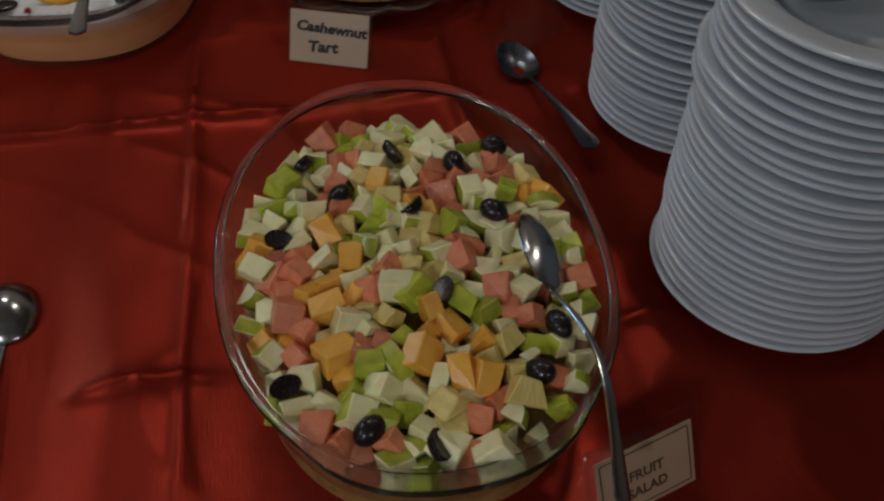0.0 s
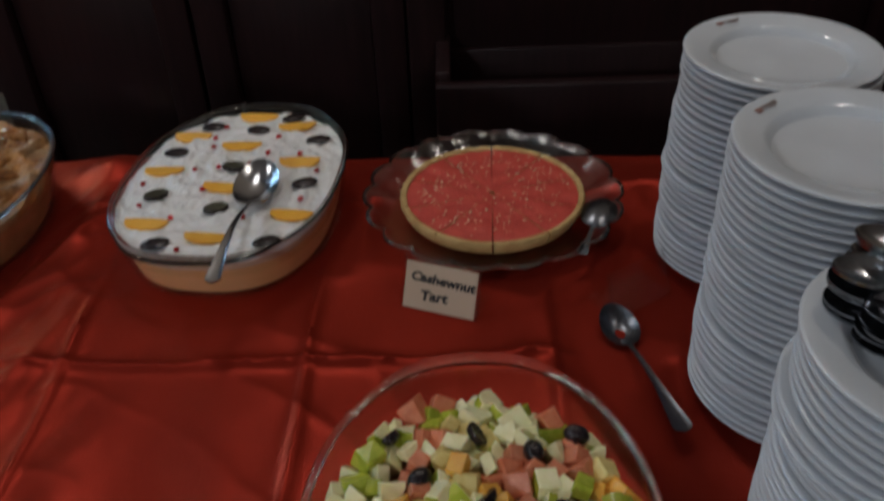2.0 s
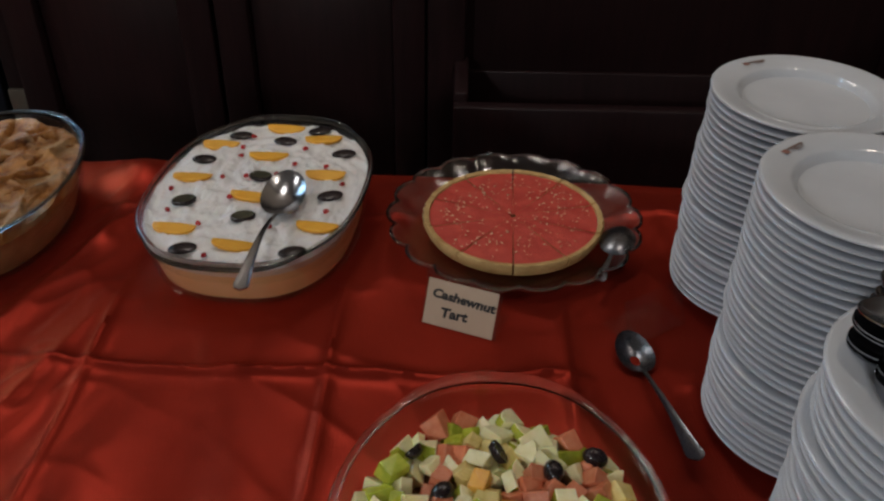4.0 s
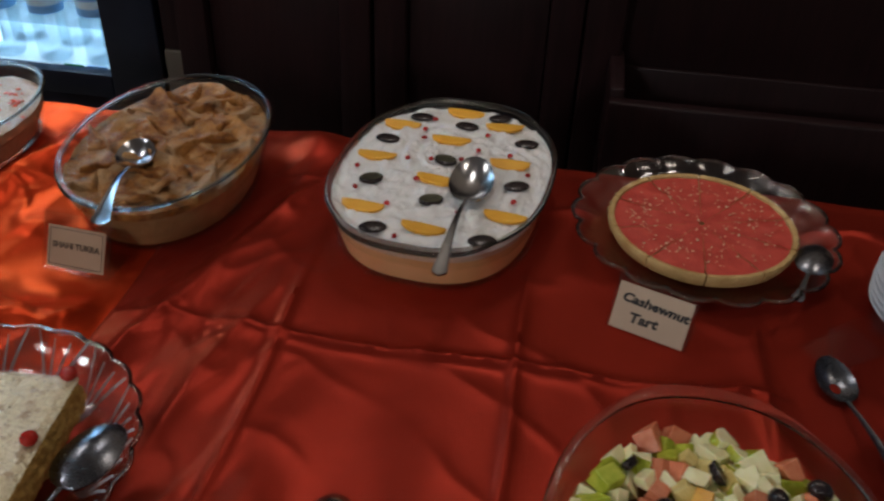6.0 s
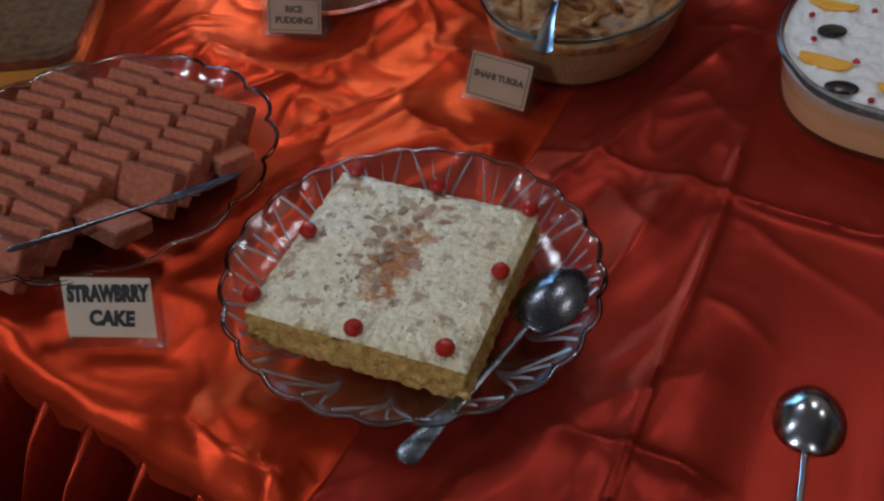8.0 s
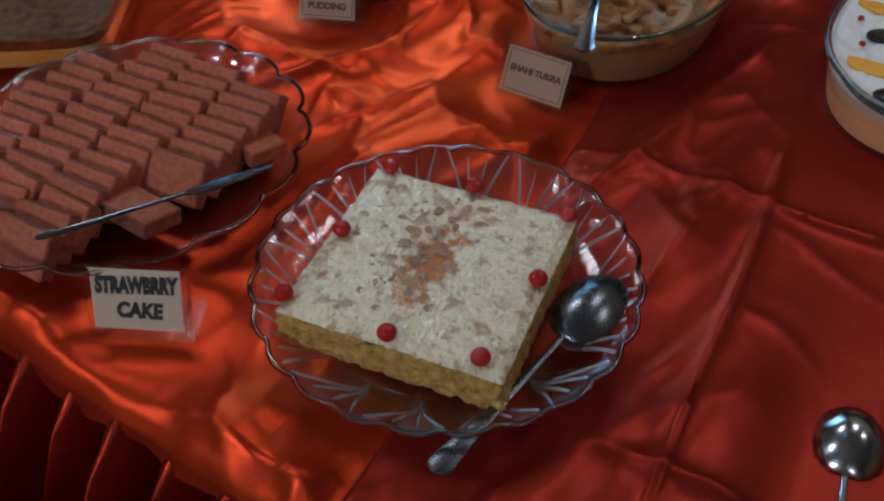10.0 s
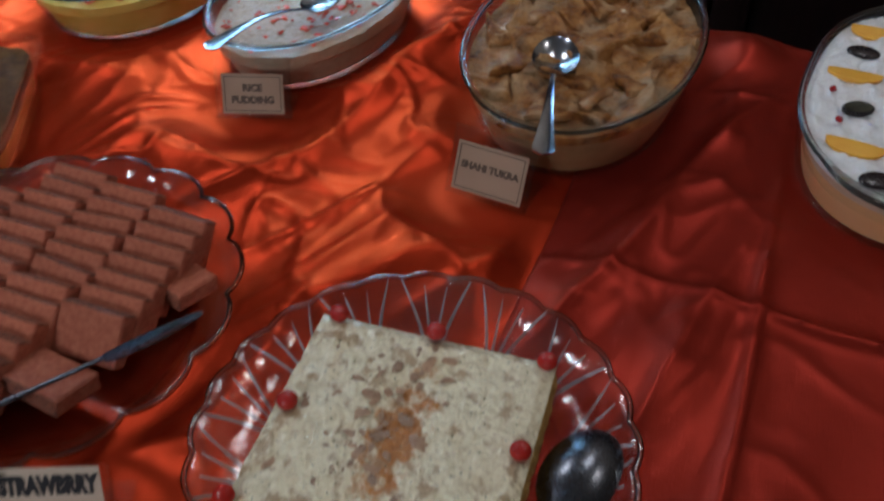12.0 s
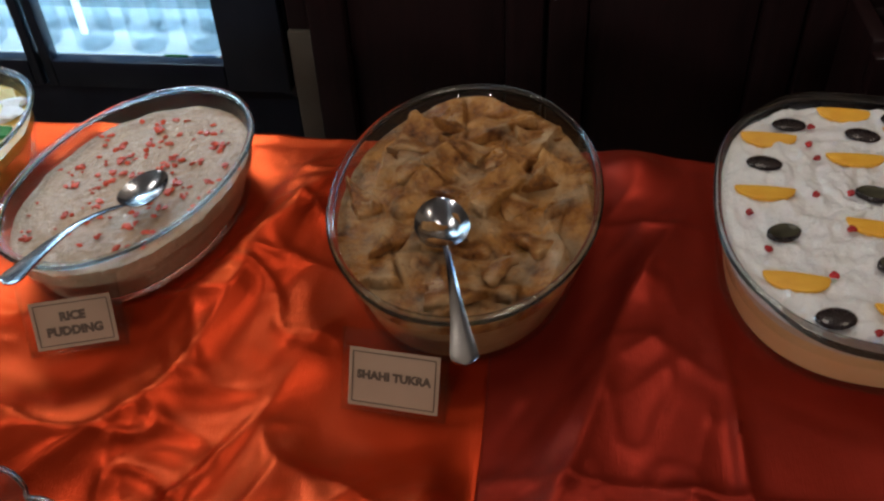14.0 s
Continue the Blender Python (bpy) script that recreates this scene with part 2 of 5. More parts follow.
M_FLOOR = surface("dark_floor_tile", (0.05, 0.038, 0.03), (0.09, 0.07, 0.055), 0.35, 0, 5, 200, 0.1, 0.0005)
M_LAMP = glowing("lamp_face", (1.0, 0.85, 0.68), 6.0)
M_LOGO_R = surface("red_print", (0.26, 0.12, 0.10), (0.33, 0.17, 0.14), 0.4, relief=0)
M_LOGO_G = surface("grey_print", (0.15, 0.10, 0.09), (0.22, 0.16, 0.14), 0.4, relief=0)


# ------------------------------------------------------------------ mesh helpers
def cake_top_material():
    m, nt, p = nodes_of("cream_cake_top")
    v = coords(nt)
    base = ramp(nt, noise_tex(nt, v, 160, 5), [(0.35, (0.69, 0.59, 0.36)), (0.62, (0.83, 0.75, 0.51))])
    tc = nt.nodes.new("ShaderNodeTexCoord")
    # caramel stain with crumbs along the middle of the top
    mp = nt.nodes.new("ShaderNodeMapping")
    mp.inputs["Scale"].default_value = (22, 9, 0.01)
    link(nt, tc.outputs["Object"], mp.inputs[0])
    gr = nt.nodes.new("ShaderNodeTexGradient")
    gr.gradient_type = "SPHERICAL"
    link(nt, mp.outputs[0], gr.inputs[0])
    spots = noise_tex(nt, v, 95, 5, 0.6)
    mul = nt.nodes.new("ShaderNodeMath")
    mul.operation = "MULTIPLY"
    link(nt, gr.outputs["Fac"], mul.inputs[0])
    link(nt, spots, mul.inputs[1])
    stain = ramp(nt, mul.outputs[0], [(0.27, (0, 0, 0)), (0.38, (1, 1, 1))])
    col = mixc(nt, stain, base, (0.44, 0.17, 0.025))
    crumbs = ramp(nt, noise_tex(nt, v, 58, 5, 0.62), [(0.54, (0, 0, 0)), (0.62, (0.75, 0.75, 0.75))])
    col = mixc(nt, crumbs, col, (0.36, 0.22, 0.10))
    dots = ramp(nt, noise_tex(nt, v, 420, 2, 0.4), [(0.69, (0, 0, 0)), (0.72, (1, 1, 1))])
    col = mixc(nt, dots, col, (0.10, 0.09, 0.03))
    link(nt, col, p.inputs["Base Color"])
    link(nt, ramp(nt, noise_tex(nt, v, 60, 3), [(0.35, (0.20, 0.20, 0.20)), (0.65, (0.52, 0.52, 0.52))]), p.inputs["Roughness"])
    p.inputs["Coat Weight"].default_value, p.inputs["Coat Roughness"].default_value = 0.45, 0.16
    bump(nt, p, noise_tex(nt, v, 190, 5, 0.6), 0.9, 0.0026)
    return m


M_CAKETOP = cake_top_material()
M_CAKESIDE = surface("yellow_sponge", (0.40, 0.21, 0.035), (0.72, 0.47, 0.13), 0.8, 0, 150, 420, 1.0, 0.003)


def thing(name, label, category, m=None, group="", kind=""):
    ob = new(name)
    if m is not None:
        ob.matrix_world = m
    return tagged(ob, label, category, group, kind)


def part(name, bm, material, parent=None, label="", smooth=40, m=None, kind=""):
    me = bpy.data.meshes.new(name)
    if isinstance(bm, bpy.types.Mesh):
        me = bm
    else:
        bm.to_mesh(me)
        bm.free()
    for mt in material if isinstance(material, (list, tuple)) else (material,):
        if mt.name not in me.materials:
            me.materials.append(mt)
    if smooth and len(me.polygons):
        me.polygons.foreach_set("use_smooth", [True] * len(me.polygons))
        me.set_sharp_from_angle(angle=radians(smooth))
    ob = new(name, me)
    if parent is not None:
        ob.parent = parent
    if m is not None:
        ob.matrix_basis = m
    return tagged(ob, label, kind=kind)


def loft(rings, cap0=False, cap1=False, bm=None):
    """Skin closed rings of equal length into one surface."""
    bm = bm or bmesh.new()
    rows = [[bm.verts.new(v) for v in ring] for ring in rings]
    n = len(rings[0])
    for a, b in zip(rows, rows[1:]):
        for i in range(n):
            j = (i + 1) % n
            bm.faces.new((a[i], a[j], b[j], b[i]))
    if cap0:
        bm.faces.new(list(reversed(rows[0])))
    if cap1:
        bm.faces.new(rows[-1])
    return bm


def lathe(profile, n=48, scallop=None):
    """Turn (radius, height) points about z; scallop(angle, radius) scales the radius."""
    rings = []
    for r, z in profile:
        ring = []
        for i in range(n):
            a = 2 * math.pi * i / n
            k = scallop(a, r) if scallop else 1.0
            ring.append((r * k * math.cos(a), r * k * math.sin(a), z))
        rings.append(ring)
    return rings


def block(size, at=(0, 0, 0), bevel=0.0, seg=2, bm=None, m=None):
    bm2 = bmesh.new()
    bmesh.ops.create_cube(bm2, size=1)
    bmesh.ops.scale(bm2, vec=size, verts=bm2.verts)
    if bevel:
        bmesh.ops.bevel(bm2, geom=bm2.edges[:], offset=bevel, segments=seg, profile=0.5, affect="EDGES")
    bmesh.ops.translate(bm2, vec=at, verts=bm2.verts)
    if m is not None:
        bmesh.ops.transform(bm2, matrix=m, verts=bm2.verts)
    if bm is None:
        return bm2
    me = bpy.data.meshes.new("tmp")
    bm2.to_mesh(me)
    bm2.free()
    bm.from_mesh(me)
    bpy.data.meshes.remove(me)
    return bm


def oval(a, b, z, n=72, power=2.25, tab=0.0):
    """A rounded oval with its long axis along x; tab lengthens the two ends."""
    ring = []
    for i in range(n):
        t = 2 * math.pi * i / n
        c, s = math.cos(t), math.sin(t)
        x = a * math.copysign(abs(c) ** (2 / power), c)
        y = b * math.copysign(abs(s) ** (2 / power), s)
        if tab:
            k = max(0.0, 1 - (abs(s) / 0.62) ** 4) if abs(s) < 0.62 else 0.0
            x += math.copysign(tab * k, c)
        ring.append((x, y, z))
    return ring


# ------------------------------------------------------------------ room
def build_room():
    def slab(name, size, at, mat, label):
        return tagged(part(name, block(size, at), mat), label, name.split("_")[0], kind="structure")

    slab("floor", (7, 6, 0.1), (-0.3, 0, -0.05), M_FLOOR, "dark polished floor under the buffet table")
    slab("ceiling", (7, 6, 0.1), (-0.3, 0, CEIL + 0.05), M_CEIL, "plain matt ceiling above the buffet")
    slab("wall_north", (4.07, 0.15, 1.35), (1.065, 1.478, 0.675), M_WOOD, "dark wood panelled lower wall behind the buffet")
    # unseen upper wall, pale as a reflector for satin, spoons and plates
    slab("wall_upper", (4.07, 0.15, CEIL - 1.35), (1.065, 1.478, 1.35 + (CEIL - 1.35) / 2), M_WALL, "unseen plain wall above dark panelling, kept pale to reflect light")
    slab("wall_recess", (2.79, 0.15, CEIL), (-2.305, 1.90, CEIL / 2), M_WOOD, "dark panelled wall of the recess behind the fridge")
    slab("wall_return", (0.15, 0.27, CEIL), (-0.985, 1.689, CEIL / 2), M_WOOD, "dark panelled end of the recess beside the fridge")
    slab("wall_south", (7, 0.15, CEIL), (-0.3, -2.9, CEIL / 2), M_WALL, "plain brown wall facing the buffet")
    slab("wall_west", (0.15, 6, CEIL), (-3.7, 0, CEIL / 2), M_WALL, "plain brown side wall of the dining room")
    slab("wall_east", (0.15, 6, CEIL), (3.1, 0, CEIL / 2), M_WALL, "plain brown side wall of the dining room")
    for (lx, ly, lz), watts, colour, size in LIGHTS:
        lamp = thing("ceiling_light", "unseen round recessed warm ceiling light with metal ring", "lamp", pose(lx, ly, CEIL), "ceiling lights")
        part("ring", loft(lathe([(size * 0.5, -0.03), (size * 0.5, 0), (size * 0.62, 0), (size * 0.62, -0.012), (size * 0.5, -0.03)], 40)), M_STEEL, lamp)
        part("diffuser", loft(lathe([(0.001, -0.02), (size * 0.49, -0.02)], 40)), M_LAMP, lamp)
    for (lx, ly, lz), watts, colour in PENDANTS:
        lamp = thing("pendant_light", "unseen round glowing glass pendant lamp on a cord", "lamp", pose(lx, ly, lz), "pendant lights")
        part("globe", loft(lathe([(0.002, -0.10), (0.05, -0.087), (0.087, -0.05), (0.10, 0), (0.087, 0.05), (0.05, 0.087), (0.02, 0.098)], 32)), M_LAMP, lamp)
        part("cord", loft(lathe([(0.004, 0.095), (0.004, CEIL - lz)], 8)), M_BLACK, lamp)


build_room()


def build_doors():
    """Two dark door leaves with stiles and recessed panels, behind the buffet."""
    y = 1.375
    for name, x0, x1 in (("door_1", -1.04, -0.600), ("door_2", -0.592, -0.152)):
        d = thing(name, "dark stained wooden cupboard door with recessed panels, closed", "door", pose((x0 + x1) / 2, y, 0), kind="structure")
        w, h = x1 - x0, 1.3
        for sx in (-1, 1):
            part("stile", block((0.07, 0.05, h), (sx * (w / 2 - 0.035), 0, h / 2), 0.006), M_WOOD, d)
        for z in (0.08, 0.86, h - 0.06):
            part("rail", block((w - 0.14, 0.046, 0.13), (0, 0, z), 0.006), M_WOOD, d)
        for z0, z1 in ((0.145, 0.795), (0.925, h - 0.125)):
            part("panel", block((w - 0.144, 0.02, z1 - z0), (0, 0.012, (z0 + z1) / 2), 0.004), M_WOOD, d)
    for x in (-0.108, 0.86):
        tagged(part("trim", block((0.08, 0.06, 1.34), (x, 1.37, 0.67), 0.008), M_WOOD), "dark wooden door casing against the wall", "trim", kind="structure")
    col = thing("pillar", "narrow pale plaster post beside a black fridge", "post", pose(-1.068, 1.43, 0), kind="structure")
    part("shaft", block((0.052, 0.08, 0.84), (0, 0, 0.91), 0.006), M_WOOD, col)
    part("base", block((0.056, 0.09, 0.49), (0, 0, 0.245), 0.006), M_STONE, col, "pale beige plinth")


build_doors()


def build_bench():
    b = thing("bench", "low dark wooden bench with a raised back board", "bench", pose(0.62, 1.29, 0))
    part("seat", block((1.42, 0.19, 0.03), (0, -0.005, 0.405), 0.006), M_WOOD, b)
    part("front_panel", block((1.42, 0.03, 0.585), (0, -0.125, 0.2925), 0.006), M_WOOD, b)
    for sx in (-1, 1):
        part("side_panel", block((0.03, 0.19, 0.60), (sx * 0.695, -0.012, 0.30), 0.006), M_WOOD, b)
    part("back_board", block((1.36, 0.012, 0.56), (0, 0.10, 0.28), 0.004), M_WOOD, b)


build_bench()


def build_fridge():
    x0, x1, y0, y1, h = -2.175, -1.107, 1.425, 1.735, 1.93
    fr = thing("display_fridge", "black glass-door display fridge full of water bottles, lit inside", "fridge", pose((x0 + x1) / 2, y0, 0))
    w = x1 - x0
    d = y1 - y0
    gb, gt = 0.408, 1.83
    part("base_panel", block((w, d, gb - 0.09), (0, d / 2, (gb - 0.09) / 2 + 0.02), 0.012), M_BLACK, fr)
    for z in (0.08, 0.13, 0.18):
        part("grille_slat", block((w - 0.12, 0.012, 0.03), (0, -0.004, z), 0.003), M_BLACK, fr)
    part("side_panel", block((0.03, d, h - gb + 0.09), (w / 2 - 0.015, d / 2, (h + gb - 0.09) / 2), 0.004), M_BLACK, fr)
    part("side_panel", block((0.03, d, h - gb + 0.09), (-w / 2 + 0.015, d / 2, (h + gb - 0.09) / 2), 0.004), M_BLACK, fr)
    part("top_panel", block((w, d, h - gt - 0.03), (0, d / 2, (h + gt + 0.03) / 2), 0.01), M_BLACK, fr)
    part("liner", block((w - 0.06, 0.02, gt - gb + 0.1), (0, d - 0.03, (gt + gb) / 2), 0.0), M_WHITE, fr, "white inner back wall")
    for sx in (-1, 1):
        part("liner_side", block((0.012, d - 0.08, gt - gb + 0.08), (sx * (w / 2 - 0.037), d / 2, (gt + gb) / 2), 0), M_WHITE, fr)
    part("liner_floor", block((w - 0.09, d - 0.08, 0.012), (0, d / 2, gb - 0.03), 0), M_WHITE, fr)
    # two doors with wide black frames
    for cx in (-w / 4 - 0.002, w / 4 + 0.002):
        dw = w / 2 - 0.006
        wr = 0.134 if cx > 0 else 0.022
        gw, gx = dw - 0.022 - wr, cx + (0.022 - wr) / 2
        door = part("door", block((0.022, 0.035, h - gb + 0.06), (cx - dw / 2 + 0.011, -0.018, (h + gb - 0.06) / 2), 0.006), M_BLACK, fr, "black framed glass door")
        part("frame_stile", block((wr, 0.035, h - gb + 0.06), (cx + dw / 2 - wr / 2, -0.018, (h + gb - 0.06) / 2), 0.006), M_BLACK, door)
        part("frame_rail", block((gw, 0.035, 0.06), (gx, -0.018, gb - 0.03), 0.004), M_BLACK, door)
        part("frame_rail", block((gw, 0.035, 0.06), (gx, -0.018, gt + 0.03), 0.004), M_BLACK, door)
        part("pane", block((gw + 0.004, 0.006, gt - gb + 0.004), (gx, -0.016, (gt + gb) / 2), 0), M_PANE, door)
        part("led_strip", block((0.014, 0.012, gt - gb - 0.04), (cx - dw / 2 + 0.066, 0.05, (gt + gb) / 2), 0.003), M_LED, door, "glowing white light strip")
    for z in (gb + 0.40, gb + 0.80):
        shelf = part("shelf", block((w - 0.09, 0.008, 0.008), (0, d - 0.06, z - 0.003), 0.001), M_WHITE, fr, "white wire shelf")
        for k in range(40):
            part("wire", block((0.004, d - 0.066, 0.005), (-w / 2 + 0.06 + k * (w - 0.12) / 39, d / 2 - 0.014, z + 0.0026), 0), M_WHITE, shelf)
        part("price_rail", block((w - 0.09, 0.006, 0.026), (0, 0.006, z - 0.004), 0.001), M_WHITE, fr)
        for k, mt in enumerate((M_GREENBIT, M_BLUE, M_BIT)):
            part("price_tag", block((0.045, 0.002, 0.018), (w / 4 + 0.06 + k * 0.05, 0.0015, z - 0.004), 0), mt, fr)
    floor_rail = part("price_rail", block((w - 0.09, 0.006, 0.022), (0, 0.006, gb - 0.012), 0.001), M_WHITE, fr)
    for k, mt in enumerate((M_GREENBIT, M_BLUE, M_BIT)):
        part("price_tag", block((0.05, 0.002, 0.012), (w / 4 + 0.02 + k * 0.06, 0.0015, gb - 0.004), 0), mt, floor_rail)
    big = 1.28
    body = [(0.001, 0.0), (0.026, 0.0), (0.031, 0.006), (0.032, 0.05), (0.029, 0.058), (0.032, 0.066), (0.032, 0.15), (0.026, 0.178), (0.014, 0.198), (0.0125, 0.206)]
    proto = thing("water_bottle", "clear plastic water bottle with a blue label and cap", "bottle", pose(0, 0, -3), "bottles in the fridge")
    part("body", loft(lathe([(big * q, big * s) for q, s in body], 24)), M_PLASTIC, proto)
    part("label", loft(lathe([(big * q, big * s) for q, s in [(0.0326, 0.098), (0.0328, 0.099), (0.0328, 0.142), (0.0326, 0.143)]], 24)), M_BLUE, proto, "printed blue paper label")
    part("label_band", loft(lathe([(big * q, big * s) for q, s in [(0.0330, 0.114), (0.0331, 0.115), (0.0331, 0.128), (0.0330, 0.129)]], 24)), M_WHITE, proto)
    part("cap", loft(lathe([(big * q, big * s) for q, s in [(0.0145, 0.204), (0.0150, 0.206), (0.0150, 0.220), (0.0135, 0.222), (0.001, 0.222)]], 24)), M_BLUE, proto)
    first = True
    rng = random.Random(5)
    for z in (gb - 0.0235, gb + 0.4065):
        for row in range(2):
            for k in range(8):
                x = -w / 2 + 0.10 + k * (w - 0.19) / 7 + rng.uniform(-0.004, 0.004)
                y = 0.090 + row * 0.092 + rng.uniform(-0.004, 0.004)
                m = pose((x0 + x1) / 2 + x, y0 + y, z, 0, 0, rng.uniform(0, 360)) @ Matrix.Scale(1.0, 4)
                if first:
                    proto.matrix_world, first = m, False
                else:
                    copy_thing(proto, m)


build_fridge()
fridge_lamp = area_lamp("fridge_lamp", (-1.64, 1.600, 1.80), (-1.64, 1.600, 0.58), 0.8, 31, (0.66, 0.88, 1.0), "RECTANGLE", 0.18)
fridge_lamp.data.spread = radians(116)


# ------------------------------------------------------------------ table and cloth
def front_edge(x):
    return -0.180 - 0.115 * (x + 0.90)


def back_edge(x):
    return 0.600 - 0.045 * (x + 0.30)


X0, X1 = -1.75, 0.72
SEAM = -0.604  # where the crimson cloth laps over the orange one
# what stands on the cloth: centre, half sizes, turn
FOOT = [
    (-0.039, -0.054, 0.15, 0.105, 90), (-0.306, 0.466, 0.145, 0.105, 84), (-0.635, 0.452, 0.135, 0.09, 90), (-0.940, 0.472, 0.115, 0.08, 79),
    (-1.19, 0.495, 0.13, 0.095, 79), (-0.011, 0.435, 0.10, 0.10, 0), (-0.617, -0.016, 0.105, 0.105, 0), (-0.938, 0.0, 0.12, 0.12, 0),
    (0.251, 0.366, 0.075, 0.075, 0), (0.243, 0.161, 0.075, 0.075, 0), (0.233, -0.042, 0.075, 0.075, 0), (-1.232, 0.150, 0.12, 0.10, 30),
    (-0.670, 0.275, 0.05, 0.04, 0), (-0.930, 0.315, 0.045, 0.04, 18), (-0.812, -0.120, 0.05, 0.04, 22), (-0.073, 0.292, 0.05, 0.04, -20),
    (0.062, -0.205, 0.05, 0.035, 12), (0.140, 0.290, 0.05, 0.04, 33), (0.108, 0.175, 0.03, 0.11, 14), (-0.32, -0.09, 0.03, 0.13, 0),
]


def zigzag(v, c, pitch):
    """Panels between pressed folds, tilted by turns: 0 at one fold, 1 at the next."""
    q = ((v - c) / pitch) % 2.0
    return q if q < 1 else 2 - q


def pressed_relief(x, y):
    """Relief of the crimson cloth: panels between pressed fold lines, a few slack waves near its left edge."""
    bx = x + 0.005 * noise.noise((x * 3, y * 5, 1))
    by = y + 0.007 * noise.noise((x * 6, y * 3, 2))
    slack = min(1.0, max(0.0, (-0.36 - x) / 0.12))
    h = 0.0045 * zigzag(bx, -0.196, 0.232) + (1 - 0.7 * slack) * 0.0115 * zigzag(by, 0.205, 0.285)
    for c in (-0.428, -0.196, 0.036, 0.268, 0.50):
        h += 0.0075 * math.exp(-abs(bx - c) / 0.0055)
    for c in (-0.080, 0.205, 0.49):
        h += (1 - 0.6 * slack) * 0.0090 * math.exp(-abs(by - c) / 0.0055)
    h += 0.0055 * noise.noise((x * 6, y * 4, 3)) + 0.0016 * noise.noise((x * 19, y * 12, 4))
    h += 0.0022 * (1 - abs(noise.noise((x * 9 + y * 3, y * 7 - x * 2, 33)))) ** 9
    if slack:
        wx = x + 0.04 * noise.noise((x * 5, y * 4, 61)) - 0.35 * y
        h += slack * (0.016 * (1 - abs(noise.noise((wx * 8, y * 2.0, 63)))) ** 5 + 0.0028 * (1 - abs(noise.noise((wx * 20, y * 6, 65)))) ** 8 + 0.0013 * (1 - abs(noise.noise((wx * 31 + y * 9, y * 15, 67)))) ** 7)
    return max(0.0, h)


def loose_relief(x, y):
    """Relief of the orange cloth: long folds that lean to the right, with thin creases across them."""
    wx = x + 0.07 * noise.noise((x * 4.1, y * 3.1, 7)) - 0.42 * y
    wy = y + 0.07 * noise.noise((x * 3.3, y * 2.7, 9))
    a = 1 - abs(noise.noise((wx * 6.0, wy * 1.3, 11)))
    b = 1 - abs(noise.noise((wx * 13, wy * 2.4, 13)))
    u = x + 0.03 * noise.noise((x * 11, y * 9, 41))
    v = y + 0.03 * noise.noise((x * 10, y * 12, 43))
    c = 1 - abs(noise.noise((u * 14 + v * 6, v * 11, 17)))
    d = 1 - abs(noise.noise((u * 24 - v * 9, v * 17, 29)))
    e = 1 - abs(noise.noise((wx * 9, wy * 2.2, 23)))
    f = 1 - abs(noise.noise((u * 8 + v * 15, v * 6 - u * 5, 37)))
    h = 0.027 * a ** 3 + 0.0080 * b ** 5 + 0.0030 * c ** 6 + 0.0010 * d ** 6 + 0.0075 * e ** 16 + 0.0042 * f ** 14 + 0.0020 * noise.noise((u * 13, v * 9, 51))
    return max(0.0, h) * min(1.0, max(0.0, (SEAM - 0.004 - x) / 0.025))


def foot_mask(x, y):
    k = 1.0
    for cx, cy, a, b, r in FOOT:
        dx, dy = x - cx, y - cy
        if abs(dx) > 0.34 or abs(dy) > 0.34:
            continue
        c, s = math.cos(radians(r)), math.sin(radians(r))
        u, v = (dx * c + dy * s) / a, (-dx * s + dy * c) / b
        q = math.hypot(u, v)
        if q < 1.0:
            return 0.0
        k = min(k, min(1.0, (q - 1.0) / (1.8 if a < 0.06 else 0.9)))
    return k * k * (3 - 2 * k)


def build_cloth(xa, xb, relief, lift, material, label):
    step = 0.0038
    nx = int((xb - xa) / step)
    front, back = [0.024, 0.021, 0.017, 0.013, 0.009, 0.005], [0.009, 0.02, 0.04, 0.08, 0.14, 0.22]
    ny = 215
    verts = []
    cols = len(front) + ny + 1 + len(back)
    for i in range(nx + 1):
        x = xa + i * step
        yf, yb = front_edge(x), back_edge(x)
        hem = 0.9 + 0.9 * noise.noise((x * 11, 0, 3)) + 0.35 * noise.noise((x * 31, 0, 5))
        for d in front:
            wob = 0.016 * noise.noise((x * 17, d * 14, 21)) * (d / 0.024)
            verts.append((x + 0.3 * wob, yf - 0.006 - 0.10 * d + wob, T + 0.001 - d * hem))
        for j in range(ny + 1):
            y = yf + 0.004 + (yb - 0.004 - yf - 0.004) * j / ny
            k = foot_mask(x, y)
            edge = min(1.0, (y - yf) / 0.02, (yb - y) / 0.10)
            h = relief(x, y) * k * max(0.22, edge) + lift
            # bunched roll of cloth at the back between two dishes
            h += 0.020 * math.exp(-((x + 0.490) / 0.035) ** 2 - ((y - 0.572) / 0.035) ** 2) * k
            wave = 0.004 * noise.noise((3, y * 7, 1)) if i == 0 and lift else 0.0
            verts.append((x + wave, y, T + 0.0012 + h))
        for d in back:
            verts.append((x, yb + 0.004 + 0.05 * d, T + 0.001 - d))
    faces = []
    for i in range(nx):
        for j in range(cols - 1):
            a = i * cols + j
            faces.append((a, a + cols, a + cols + 1, a + 1))
    me = bpy.data.meshes.new("tablecloth")
    me.from_pydata(verts, [], faces)
    ob = part("tablecloth", me, material, None, smooth=80)
    tagged(ob, label, "tablecloth", "satin tablecloths")
    if lift:
        # the hem has a visible thickness
        sol = ob.modifiers.new("hem", "SOLIDIFY")
        sol.thickness, sol.offset = 0.0009, -1


build_cloth(X0, SEAM + 0.03, loose_relief, 0.0, M_ORANGE, "orange satin tablecloth with loose shiny creases")
